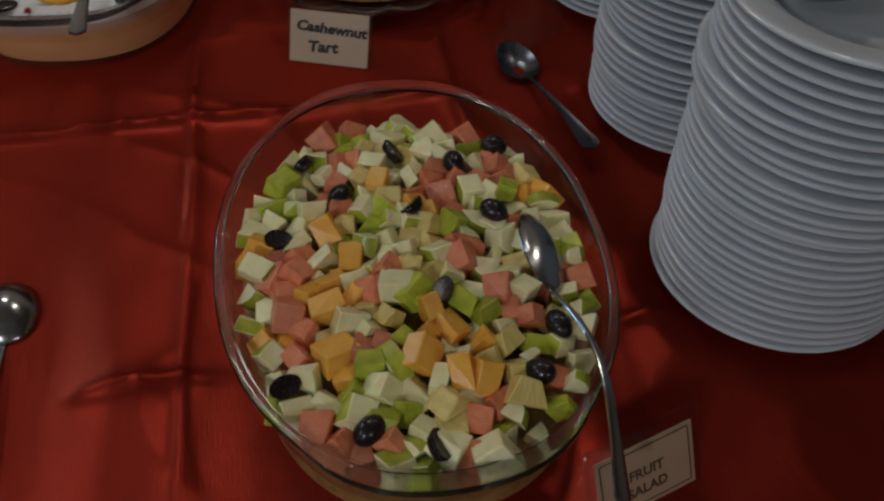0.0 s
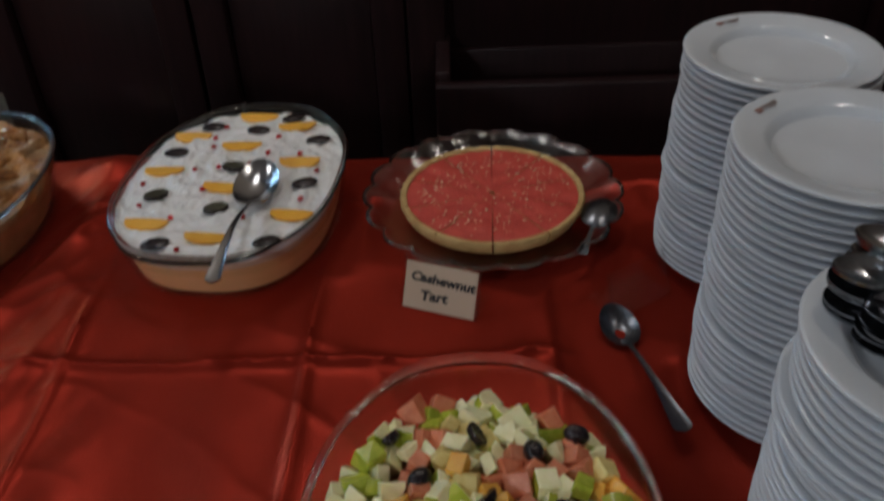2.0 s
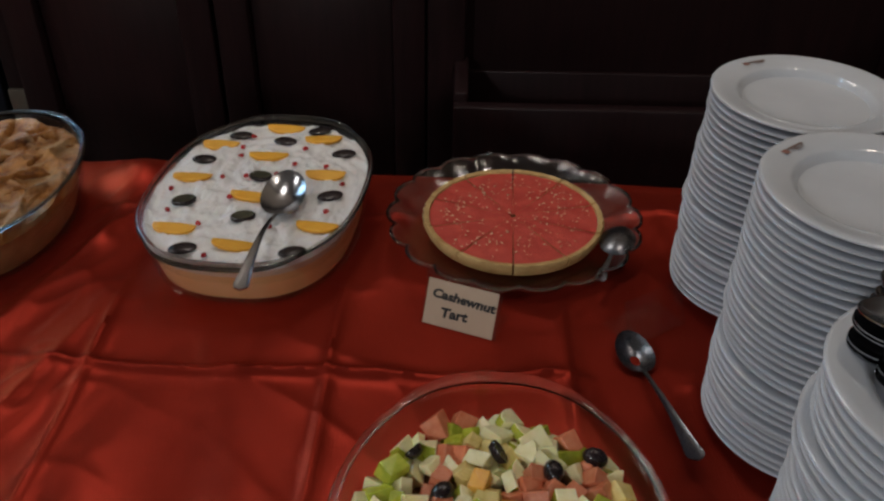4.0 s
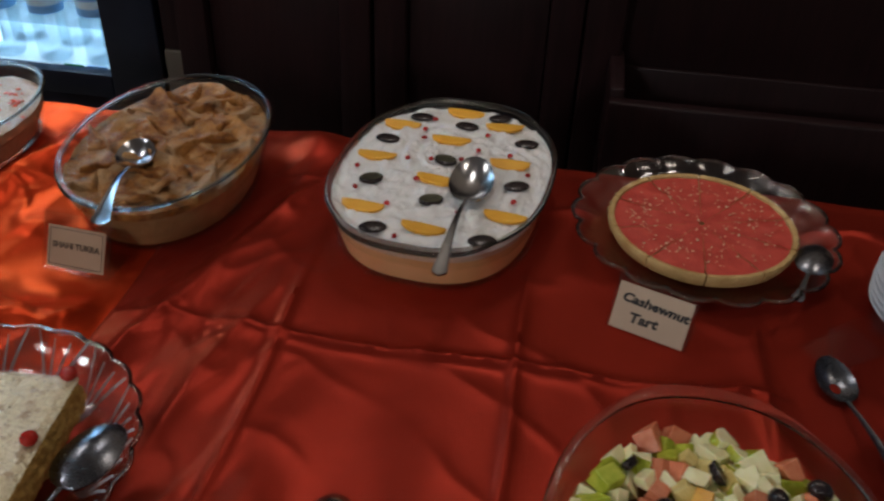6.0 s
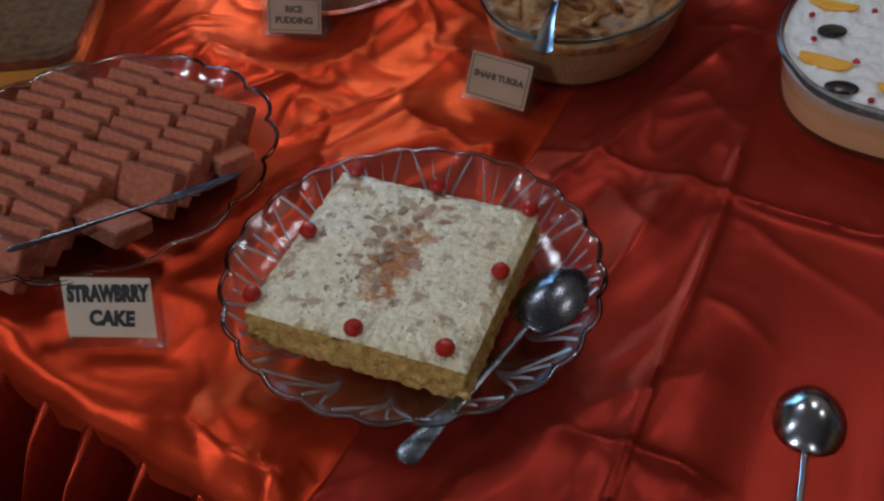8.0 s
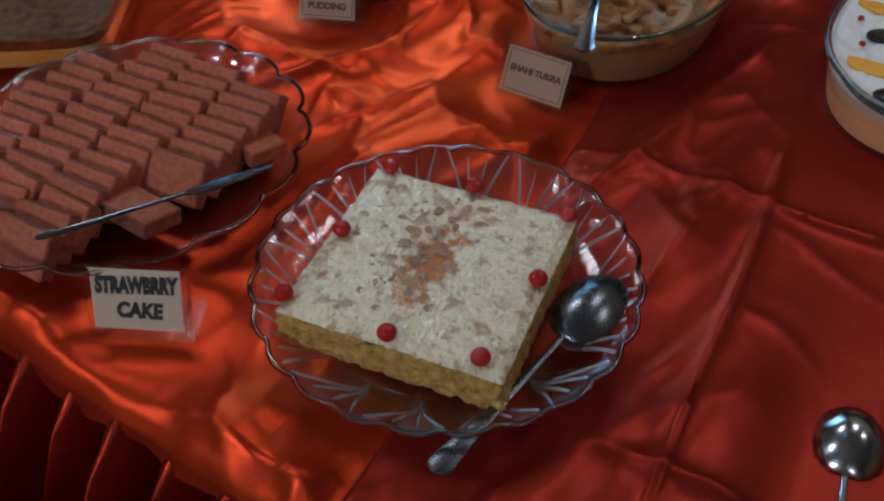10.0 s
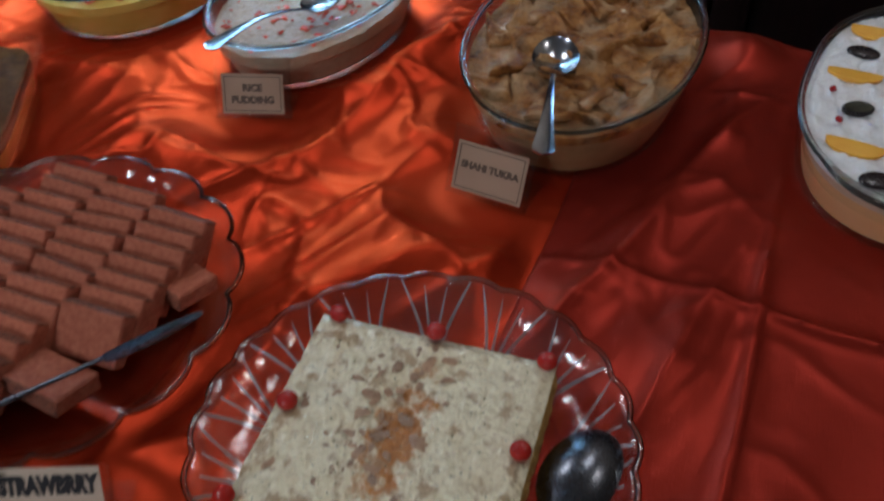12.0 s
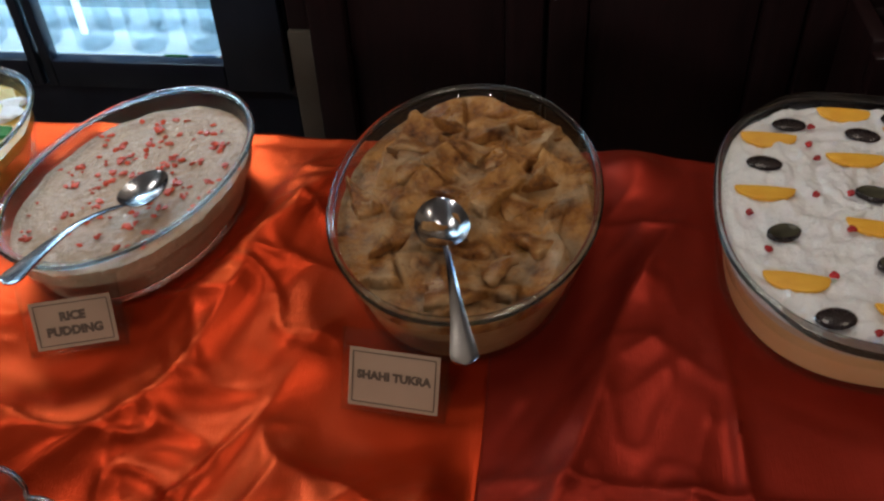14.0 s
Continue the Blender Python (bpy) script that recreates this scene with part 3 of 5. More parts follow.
build_cloth(SEAM, X1, pressed_relief, 0.0022, M_SATIN, "crimson satin tablecloth with pressed fold lines")


def build_table():
    tb = thing("buffet_table", "long wooden buffet table hidden under red satin", "table", pose(0, 0, 0))
    ya, yb = front_edge(X0) + 0.012, front_edge(X1) + 0.012
    bm = bmesh.new()
    lo, hi = T - 0.03, T - 0.002
    pts = [(X0 + 0.01, ya), (X1 - 0.01, yb), (X1 - 0.01, back_edge(X1) - 0.004), (X0 + 0.01, back_edge(X0) - 0.004)]
    loft([[(x, y, lo) for x, y in pts], [(x, y, hi) for x, y in pts]], True, True, bm)
    part("tabletop", bm, M_WOOD, tb)
    for x in (X0 + 0.1, X1 - 0.1):
        for y in (front_edge(x) + 0.10, back_edge(x) - 0.08):
            part("leg", block((0.05, 0.05, T - 0.03), (x, y, (T - 0.03) / 2), 0.004), M_WOOD, tb)
    # pleated skirt along the front, each pleat a fold of its own
    sk = thing("table_skirt", "dark red pleated satin skirt along the table front", "table skirt", pose(0, 0, 0))
    pitch = 0.052
    zs = [T - 0.004, T - 0.03, T - 0.08, T - 0.16, T - 0.30, T - 0.5, 0.02]
    rng = random.Random(17)
    for q in range(int((X1 - X0) / pitch)):
        x0 = X0 + q * pitch
        deep, lean = rng.uniform(0.8, 1.25), rng.uniform(-0.004, 0.004)
        verts, faces, n = [], [], 16
        for i in range(n + 1):
            u = i / n
            for k, z in enumerate(zs):
                g = min(1, 0.55 + 0.25 * k)
                bulge = 0.050 * deep * g * math.sin(math.pi * u) ** 0.7 if 0 < u < 1 else 0.0
                edge = 0.007 * math.sin(2 * math.pi * u) * g + lean * math.sin(math.pi * u) * k * 0.5
                x = x0 + u * pitch + edge
                verts.append((x, front_edge(x0 + u * pitch) + 0.024 - bulge - 0.026 * k * (0.12 + 0.88 * math.sin(math.pi * u)), z))
        c = len(zs)
        for i in range(n):
            for k in range(c - 1):
                a = i * c + k
                faces.append((a, a + 1, a + c + 1, a + c))
        me = bpy.data.meshes.new("pleat")
        me.from_pydata(verts, [], faces)
        part("pleat", me, M_SKIRT, sk, smooth=80)


build_table()


# ------------------------------------------------------------------ spoons
def spoon_pieces(length, bowl_l, bowl_w, depth, thick=0.0014, grip=0.011, arch=0.010, rise=0.0):
    """Bowl and handle of a spoon that lies along +y: handle end at 0, bowl tip at length."""
    def half(s):
        y0 = length - bowl_l
        if s >= y0:
            q = min(0.9999, max(0.0, (s - y0) / bowl_l))
            return max(0.0006, 0.5 * bowl_w * math.sqrt(max(0.0, 1 - (2 * q ** 0.95 - 1) ** 2)) + 0.0023 * (1 - q) ** 2)
        q = s / y0
        w = 0.0023 + (grip - 0.0023) * (1 - q) ** 2.5
        end = grip * 0.9
        return max(0.0008, w * math.sqrt(max(0.0, 1 - (1 - s / end) ** 2))) if s < end else w

    def mid(s):
        y0 = length - bowl_l
        if s >= y0:
            return 0.004 * (1 - (s - y0) / bowl_l) ** 2 + rise * (s - length)
        q = s / y0
        return 0.004 - rise * bowl_l * q * q + arch * math.sin(math.pi * q ** 1.2) + 0.010 * (1 - q) ** 2

    def dish(s):
        y0 = length - bowl_l
        return depth * abs(math.sin(math.pi * min(1, max(0, (s - y0) / bowl_l)))) ** 0.7 if s >= y0 else 0.0

    def skin(ss, m=10):
        bm = bmesh.new()
        top, low = [], []
        for s in ss:
            w, z, d = half(s), mid(s), dish(s)
            rt, rl = [], []
            for i in range(m + 1):
                u = -1 + 2 * i / m
                zz = z - d * (1 - u * u) + (0.0009 * abs(u) ** 3 if d == 0 else 0)
                rt.append(bm.verts.new((u * w, s, zz + thick / 2)))
                rl.append(bm.verts.new((u * w, s, zz - thick / 2)))
            top.append(rt), low.append(rl)
        for k in range(len(ss) - 1):
            for i in range(m):
                bm.faces.new((top[k][i], top[k][i + 1], top[k + 1][i + 1], top[k + 1][i]))
                bm.faces.new((low[k][i], low[k + 1][i], low[k + 1][i + 1], low[k][i + 1]))
            for i in (0, m):
                bm.faces.new((top[k][i], top[k + 1][i], low[k + 1][i], low[k][i]) if i == 0 else (top[k][i], low[k][i], low[k + 1][i], top[k + 1][i]))
        for k in (0, -1):
            for i in range(m):
                bm.faces.new((top[k][i], low[k][i], low[k][i + 1], top[k][i + 1]))
        bmesh.ops.recalc_face_normals(bm, faces=bm.faces)
        return bm

    y0 = length - bowl_l
    bowl = skin([y0 + bowl_l * (0.5 - 0.5 * math.cos(math.pi * k / 22)) for k in range(23)])
    handle = skin([y0 * (k / 34) ** 2 for k in range(35)], 8)
    return bowl, handle


def lie(end, tip, roll=0.0):
    """The pose of a thing built along +y that reaches from end to tip."""
    e, t = Vector(end), Vector(tip)
    y = (t - e).normalized()
    x = y.cross(Vector((0, 0, 1))).normalized()
    z = x.cross(y)
    return Matrix.Translation(e) @ Matrix((x, y, z)).transposed().to_4x4() @ Matrix.Rotation(radians(roll), 4, "Y")


def spoon(end, tip, label, bowl_l=0.068, bowl_w=0.046, depth=0.010, roll=0, mat=None, grip=0.0105, name="serving_spoon", arch=0.010, group=""):
    length = (Vector(tip) - Vector(end)).length
    sp = thing(name, label, "spoon", lie(end, tip, roll), group)
    b, h = spoon_pieces(length, bowl_l, bowl_w, depth, grip=grip, arch=arch, rise=0.15 if roll == 0 else 0.0)
    part("bowl", b, mat or M_STEEL, sp, smooth=50)
    part("handle", h, mat or M_STEEL, sp, smooth=50)
    return sp


# ------------------------------------------------------------------ glass dishes
def glass_dish(name, label, cx, cy, a, b, turn, h, tab=0.012, power=2.25, flare=1.0):
    """An oval glass casserole: thick wall, rolled rim, lengthened ends, raised foot ring."""
    d = thing(name, label, "glass dish", pose(cx, cy, T + 0.0025, 0, 0, turn))
    w = 0.0045
    prof = [(0.85, 0.0), (0.875, 0.003), (0.90, 0.2 * h), (0.935, 0.45 * h), (0.962, 0.72 * h), (0.978, 0.93 * h)]
    prof = [(1 - (1 - k) * flare, z) for k, z in prof]
    rings = [oval(a * k, b * k, z, power=power) for k, z in prof]
    rings += [oval(a * 0.985, b * 0.985, h + 0.001, power=power)]
    rings += [oval(a * 0.985 - w, b * 0.985 - w, h + 0.001, power=power)]
    rings += [oval(a * k - w, b * k - w, z + 0.002, power=power) for k, z in reversed(prof[1:])]
    part("vessel", loft(rings, True, True), M_GLASS, d, smooth=60)
    lip = [oval(a - 0.005, b - 0.005, h + 0.0015, power=power, tab=tab * 0.25), oval(a - 0.001, b - 0.001, h + 0.0008, power=power, tab=tab), oval(a + 0.0012, b + 0.0012, h + 0.003, power=power, tab=tab),
           oval(a, b, h + 0.0048, power=power, tab=tab), oval(a - 0.0025, b - 0.0025, h + 0.0055, power=power, tab=tab), oval(a - 0.005, b - 0.005, h + 0.0040, power=power, tab=tab * 0.25)]
    part("rim", loft(lip + lip[:1]), M_RIM, d, "thick rolled glass rim", smooth=60)
    foot = [oval(a * (1 - 0.145 * flare) + dx, b * (1 - 0.145 * flare) + dx, z, power=power) for dx, z in ((-0.003, 0.0), (0.001, -0.0006), (0.003, 0.002), (0.0, 0.0035), (-0.003, 0.002))]
    part("foot_ring", loft(foot + foot[:1]), M_GLASS, d, smooth=60)
    for sx in (-1, 1):
        bm = bmesh.new()
        for r in range(2):
            for k in range(9):
                bmesh.ops.create_icosphere(bm, subdivisions=1, radius=0.0016, matrix=Matrix.Translation((sx * (a + tab * 0.45 - 0.006 * r - abs(k - 4) ** 2 * 0.0005), (k - 4) * 0.008, h + 0.005)))
        part("grip_dots", bm, M_GLASS, d)
    return d


def dish_fill(a, b, h, z0, z1, power=2.25, n=72, flare=1.0):
    """A body of food that fills the dish from z0 up to z1."""
    def k(z):
        return 1 - flare + flare * np.interp(z / h, [0, 0.05, 0.2, 0.45, 0.72, 0.93, 1.0], [0.85, 0.875, 0.90, 0.935, 0.962, 0.978, 0.985])
    zs = [z0 + (z1 - z0) * i / 6 for i in range(7)]
    return loft([oval(a * k(z) - 0.0049, b * k(z) - 0.0049, z, n, power) for z in zs], True, True)


def oval_top(a, b, z, f, power=2.25, rings=34, n=96, skirt=0.012):
    """A food surface with relief f(x, y) inside an oval, and a short skirt below its edge."""
    bm = bmesh.new()
    rows = []
    for r in range(rings, 0, -1):
        k = (r / rings) ** 0.8
        rows.append([(x, y, z + f(x, y)) for x, y, _ in oval(a * k, b * k, 0, n, power)])
    low = [(x, y, z - skirt) for x, y, _ in rows[0]]
    loft([low] + rows, False, True, bm)
    return bm


def blob(bm, at, size, seed=0, sub=1, rough=0.25, m=None):
    v = bmesh.ops.create_icosphere(bm, subdivisions=sub, radius=1)["verts"]
    for q in v:
        k = 1 + rough * noise.noise(q.co * 1.3 + Vector((seed * 3.7, seed * 1.3, 0)))
        q.co = Vector((q.co.x * size[0] * k, q.co.y * size[1] * k, q.co.z * size[2] * k))
    bmesh.ops.transform(bm, matrix=Matrix.Translation(at) @ (m or Matrix()), verts=v)
    return v


# ------------------------------------------------------------------ fruit salad
def chunk_mesh(name, size, mats, seed, skin_face=None, wedge=0.0):
    """A hand-cut fruit piece: an uneven block with softened edges; one face may keep its skin."""
    rng = random.Random(seed)
    bm = bmesh.new()
    bmesh.ops.create_cube(bm, size=1)
    for v in bm.verts:
        v.co = Vector((v.co.x * size[0], v.co.y * size[1], v.co.z * size[2]))
        if wedge and v.co.z > 0:
            v.co.x *= 1 - wedge
        v.co += Vector([rng.uniform(-0.10, 0.10) * s for s in size])
    if skin_face is not None:
        bm.faces.ensure_lookup_table()
        bm.faces[skin_face].material_index = 1
    bmesh.ops.bevel(bm, geom=bm.edges[:], offset=0.0008, segments=1, affect="EDGES")
    me = bpy.data.meshes.new(name)
    bm.to_mesh(me)
    bm.free()
    for m in mats:
        me.materials.append(m)
    return me


def wedge_mesh(name, radius, thick, spread, seed):
    """A cut from an apple wedge: two flat flesh sides, a rounded back that keeps its skin."""
    rng = random.Random(seed)
    n = 6
    rim = [(radius * (1 + 0.03 * rng.uniform(-1, 1)) * math.cos(spread * (i / n - 0.5)), radius * math.sin(spread * (i / n - 0.5))) for i in range(n + 1)]
    tip = (radius * 0.12, 0.001)
    bm = bmesh.new()
    slant = rng.uniform(-0.25, 0.25)
    lo = [bm.verts.new((x - radius * 0.55, y, -thick / 2 + slant * y)) for x, y in rim + [tip]]
    hi = [bm.verts.new((x * 0.96 - radius * 0.55, y * 0.96, thick / 2 - slant * x * 0.4)) for x, y in rim + [tip]]
    m = len(lo)
    for i in range(m):
        f = bm.faces.new((lo[i], lo[(i + 1) % m], hi[(i + 1) % m], hi[i]))
        f.material_index = 1 if i < n else 0
    bm.faces.new(list(reversed(lo)))
    bm.faces.new(hi)
    bmesh.ops.recalc_face_normals(bm, faces=bm.faces)
    sharp = [e for e in bm.edges if e.calc_face_angle(0) > 0.6]
    bmesh.ops.bevel(bm, geom=sharp, offset=0.0006, segments=1, affect="EDGES")
    me = bpy.data.meshes.new(name)
    bm.to_mesh(me)
    bm.free()
    for mt in (M_APPLE, M_SKIN):
        me.materials.append(mt)
    me.polygons.foreach_set("use_smooth", [True] * len(me.polygons))
    me.set_sharp_from_angle(angle=radians(32))
    return me


def grape_mesh():
    bm = bmesh.new()
    bmesh.ops.create_uvsphere(bm, u_segments=12, v_segments=8, radius=1)
    bmesh.ops.scale(bm, vec=(0.0078, 0.0078, 0.0104), verts=bm.verts)
    me = bpy.data.meshes.new("grape")
    bm.to_mesh(me)
    bm.free()
    me.materials.append(M_GRAPE)
    me.polygons.foreach_set("use_smooth", [True] * len(me.polygons))
    return me


def build_fruit_salad():
    a, b, h, turn, cx, cy = 0.171, 0.126, 0.073, 90, -0.039, -0.046
    glass_dish("fruit_dish", "clear oval glass casserole holding fruit salad", cx, cy, a, b, turn, h, 0.010)
    salad = thing("fruit_salad", "heaped salad of diced apple, melon, mango and black grapes", "fruit salad", pose(cx, cy, T + 0.0025, 0, 0, turn))

    def top(x, y):
        q = min(1.0, math.hypot(x / a, y / b))
        return 0.068 + 0.015 * (1 - q ** 2.4)

    part("juice", dish_fill(a, b, h, 0.0042, 0.030), M_JUICE, salad, "layer of fruit pieces and juice seen through the glass")
    part("mound", oval_top(a * 0.90, b * 0.89, 0.0, lambda x, y: top(x, y) - 0.020 - 0.9 * max(0.0, x - 0.085) + 0.004 * noise.noise((x * 90, y * 90, 0))), M_JUICE, salad)
    kinds = []
    for s in range(6):
        kinds.append(("apple_wedge", wedge_mesh("apple_wedge", 0.024 + 0.002 * (s % 3), 0.013 + 0.003 * (s % 2), 1.1 + 0.15 * (s % 3), 90 + s)))
    for s in range(4):
        kinds.append(("apple_piece", chunk_mesh("apple_piece", (0.0256, 0.0195, 0.0207), (M_APPLE, M_SKIN), s, s % 6, 0.3 if s % 2 else 0.0)))
        kinds.append(("apple_piece", chunk_mesh("apple_piece", (0.0293, 0.0232, 0.0146), (M_APPLE, M_SKIN), 20 + s, 1 + s % 4, 0.6)))
    for s in range(2):
        kinds.append(("apple_piece", chunk_mesh("apple_piece", (0.0244, 0.0207, 0.0159), (M_SKIN, M_SKIN), 25 + s, 5, 0.2)))
    for s in range(4):
        kinds.append(("melon_cube", chunk_mesh("melon_cube", (0.022, 0.0207, 0.0195), (M_MELON,), 40 + s)))
    for s in range(2):
        kinds.append(("mango_cube", chunk_mesh("mango_cube", (0.0244, 0.0171, 0.022), (M_MANGO,), 60 + s)))
        kinds.append(("pineapple_piece", chunk_mesh("pineapple_piece", (0.0268, 0.0195, 0.0183), (M_PINE,), 80 + s, None, 0.35)))
    weights = [3.4] * 6 + [1.5] * 8 + [1.8] * 2 + [3.4] * 4 + [3.2, 3.0, 3.2, 3.0]
    rng = random.Random(12)
    spots = []
    tries = 0
    while len(spots) < 335 and tries < 30000:
        tries += 1
        x, y = rng.uniform(-a, a), rng.uniform(-b, b)
        if (abs(x + 0.016) / (a * 0.855)) ** 2.25 + (abs(y) / (b * 0.85)) ** 2.25 > 1:
            continue
        if all((x - p) ** 2 + (y - q) ** 2 > 0.0124 ** 2 for p, q in spots):
            spots.append((x, y))
    lay = random.Random(3)
    # patches where one fruit shows, along and across the dish
    patches = {
        "mango_cube": ((-0.037, 0.071), (-0.05, 0.054), (-0.072, -0.009), (-0.12, -0.025), (-0.093, 0.063), (0.014, 0.113), (0.047, -0.099), (-0.024, 0.054), (-0.062, 0.103), (0.037, -0.014), (-0.167, 0.068)),
        "green_apple": ((0.016, 0.028), (-0.089, 0.015), (-0.051, -0.019), (-0.149, -0.07), (-0.143, 0.027), (0.052, 0.088), (-0.111, 0.044), (0.12, 0.034), (0.102, -0.066), (-0.169, -0.065), (0.086, 0.082)),
        "melon_cube": ((-0.062, 0.088), (-0.09, 0.037), (-0.089, 0.074), (-0.103, 0.055), (-0.144, 0.072), (-0.139, -0.027), (-0.172, -0.051), (-0.16, 0.043), (-0.018, -0.03), (-0.058, -0.052), (0.036, -0.038),
                       (0.062, 0.053), (0.096, 0.037), (0.056, -0.033), (-0.16, -0.017), (-0.012, 0.086), (-0.034, 0.024), (-0.114, -0.077), (0.061, -0.065), (-0.041, -0.092)),
        "pineapple_piece": ((0.005, -0.005), (-0.035, -0.072), (-0.027, 0.003), (-0.059, 0.025), (-0.144, -0.004), (-0.109, -0.045), (0.103, 0.015), (-0.127, -0.048)),
    }
    rest = [k for k, w in zip(kinds, weights) for _ in range(int(w * 4)) if k[0].startswith("apple") or lay.random() < 0.28]
    greens = [k for k in kinds if k[1].materials[0] == M_SKIN]
    for x, y in spots:
        wanted = [n for n, pl in patches.items() if any((x - 0.92 * u) ** 2 + (y - 0.93 * v) ** 2 < 0.0118 ** 2 for u, v in pl)]
        if wanted:
            kind, me = lay.choice(greens if wanted[0] == "green_apple" else [k for k in kinds if k[0] == wanted[0]])
        else:
            kind, me = lay.choice(rest)
        p = part(kind, me, me.materials[0], salad, smooth=0)
        r = Euler((lay.gauss(0, 0.65), lay.gauss(0, 0.65), lay.uniform(0, 6.28)))
        k = lay.uniform(0.60, 0.92)
        p.matrix_basis = Matrix.LocRotScale((x, y, top(x, y) - 0.005 + lay.uniform(-0.007, 0.006)), r, (k, k, k))
    gm = grape_mesh()
    # black grapes, whole ones and halves, at their places along and across the dish
    half = bpy.data.meshes.new("grape_half")
    bm = bmesh.new()
    loft([[(0.0100 * math.cos(t) * k, 0.0066 * math.sin(t) * k, zz) for t in [2 * math.pi * i / 18 for i in range(18)]] for k, zz in ((0.4, -0.0060), (0.8, -0.0045), (1, 0.0), (0.96, 0.0016), (0.6, 0.0012))], True, True, bm)
    bm.to_mesh(half)
    bm.free()
    for whole, places in ((True, ((0.048, 0.045), (0.074, -0.043), (0.095, -0.079), (0.015, -0.062), (-0.124, -0.062), (-0.09, -0.083), (-0.148, 0.046))),
                          (False, ((0.091, 0.0), (0.013, 0.091), (0.094, 0.07), (-0.109, 0.093), (-0.057, -0.013), (-0.165, 0.007), (0.026, -0.004)))):
        for gx, gy in [(0.92 * u, 0.93 * v) for u, v in places]:
            p = part("grape" if whole else "grape_half", gm if whole else half, M_GRAPE, salad, smooth=0 if whole else 40)
            p.matrix_basis = Matrix.LocRotScale((gx, gy, top(gx, gy) + (0.003 if whole else 0.005)), Euler((1.4 + lay.gauss(0, 0.3) if whole else lay.gauss(0.5, 0.4), lay.gauss(0, 0.3), lay.uniform(0, 6.28))), None)
    spoon((0.051, -0.245, 0.834), (0.041, -0.036, 0.833), "steel serving spoon sunk in fruit salad, handle over the rim", 0.066, 0.032, 0.008, 215, M_STEEL, 0.0062, arch=-0.014)


build_fruit_salad()


# ------------------------------------------------------------------ trifle
def build_trifle():
    a, b, h, turn, cx, cy = 0.163, 0.125, 0.059, 84, -0.306, 0.462
    glass_dish("trifle_dish", "clear oval glass casserole of layered peach pudding", cx, cy, a, b, turn, h, 0.012, 2.5, 0.7)
    tr = thing("fruit_trifle", "peach pudding topped with whipped cream, mandarin and grape halves", "dessert", pose(cx, cy, T + 0.0025, 0, 0, turn))
    part("pudding", dish_fill(a, b, h, 0.0042, 0.0385, 2.5, 72, 0.7), M_PEACH, tr, "peach coloured set pudding")
    part("milky_layer", dish_fill(a, b, h, 0.0387, 0.0525, 2.5, 72, 0.7), M_PALEPEACH, tr, "pale milky layer under the cream")

    def dome(x, y):
        return 0.0065 * (1 - min(1.0, (x / a) ** 2 + (y / b) ** 2))

    def swirl(x, y):
        return dome(x, y) + 0.0010 * math.sin(9 * math.atan2(y, x) + 260 * math.hypot(x, y) + 5 * noise.noise((x * 14, y * 14, 4))) + 0.0034 * noise.noise((x * 44, y * 60, 1)) + 0.0024 * noise.noise((x * 120, y * 160, 2)) + 0.0009 * noise.noise((x * 330, y * 330, 6))

    part("cream", oval_top(a * 0.962, b * 0.955, 0.0565, swirl, 2.5, 60, 170, 0.008), M_CREAM, tr, "white whipped cream swirled on top")
    z = 0.0590
    # mandarin crescents
    rng = random.Random(2)
    bm = bmesh.new()
    outline = [(0.024 * math.cos(math.pi * k / 16), -0.0175 * abs(math.sin(math.pi * k / 16)) ** 0.8) for k in range(17)] + [(-0.024 + 0.048 * k / 9, 0.0016 * math.sin(math.pi * k / 9)) for k in range(1, 9)]
    rings = [[(x * k, (y + 0.006) * k - 0.006, zz) for x, y in outline] for k, zz in ((0.9, -0.004), (1.0, -0.002), (1.0, -0.0002), (0.95, 0.0006), (0.5, 0.0010))]
    seg = bpy.data.meshes.new("mandarin_segment")
    loft(rings, True, True, bm)
    bmesh.ops.recalc_face_normals(bm, faces=bm.faces)
    bm.to_mesh(seg)
    bm.free()
    for x, y in ((0.088, 0.079), (0.143, 0.01), (0.121, -0.045), (0.004, 0.085), (0.063, 0.009), (0.03, -0.07), (-0.032, 0.002), (-0.102, 0.066), (-0.124, -0.009), (-0.076, -0.086)):
        p = part("mandarin_segment", seg, M_MANDARIN, tr)
        p.matrix_basis = pose(x, y, z + dome(x, y) + 0.0005, rng.gauss(0, 4), rng.gauss(0, 4), -82 - 4 + rng.uniform(-8, 8)) @ pose(0, 0.005, 0)
    # grape halves
    bm = bmesh.new()
    bmesh.ops.create_uvsphere(bm, u_segments=18, v_segments=10, radius=1)
    bmesh.ops.scale(bm, vec=(0.0152, 0.0108, 0.0030), verts=bm.verts)
    gm = bpy.data.meshes.new("grape_half")
    bm.to_mesh(gm)
    bm.free()
    cut = bpy.data.meshes.new("grape_half_cut")
    bm = bmesh.new()
    loft([[(0.0138 * math.cos(t) * k, 0.0094 * math.sin(t) * k, zz) for t in [2 * math.pi * i / 20 for i in range(20)]] for k, zz in ((0.5, -0.005), (1, -0.001), (1, 0.002), (0.90, 0.0032), (0.86, 0.0028), (0.4, 0.0026))], True, True, bm)
    bm.normal_update()
    for fc in bm.faces:
        fc.material_index = 1 if fc.normal.z > 0.8 and fc.calc_center_median().z > 0.002 else 0
    bm.to_mesh(cut)
    bm.free()
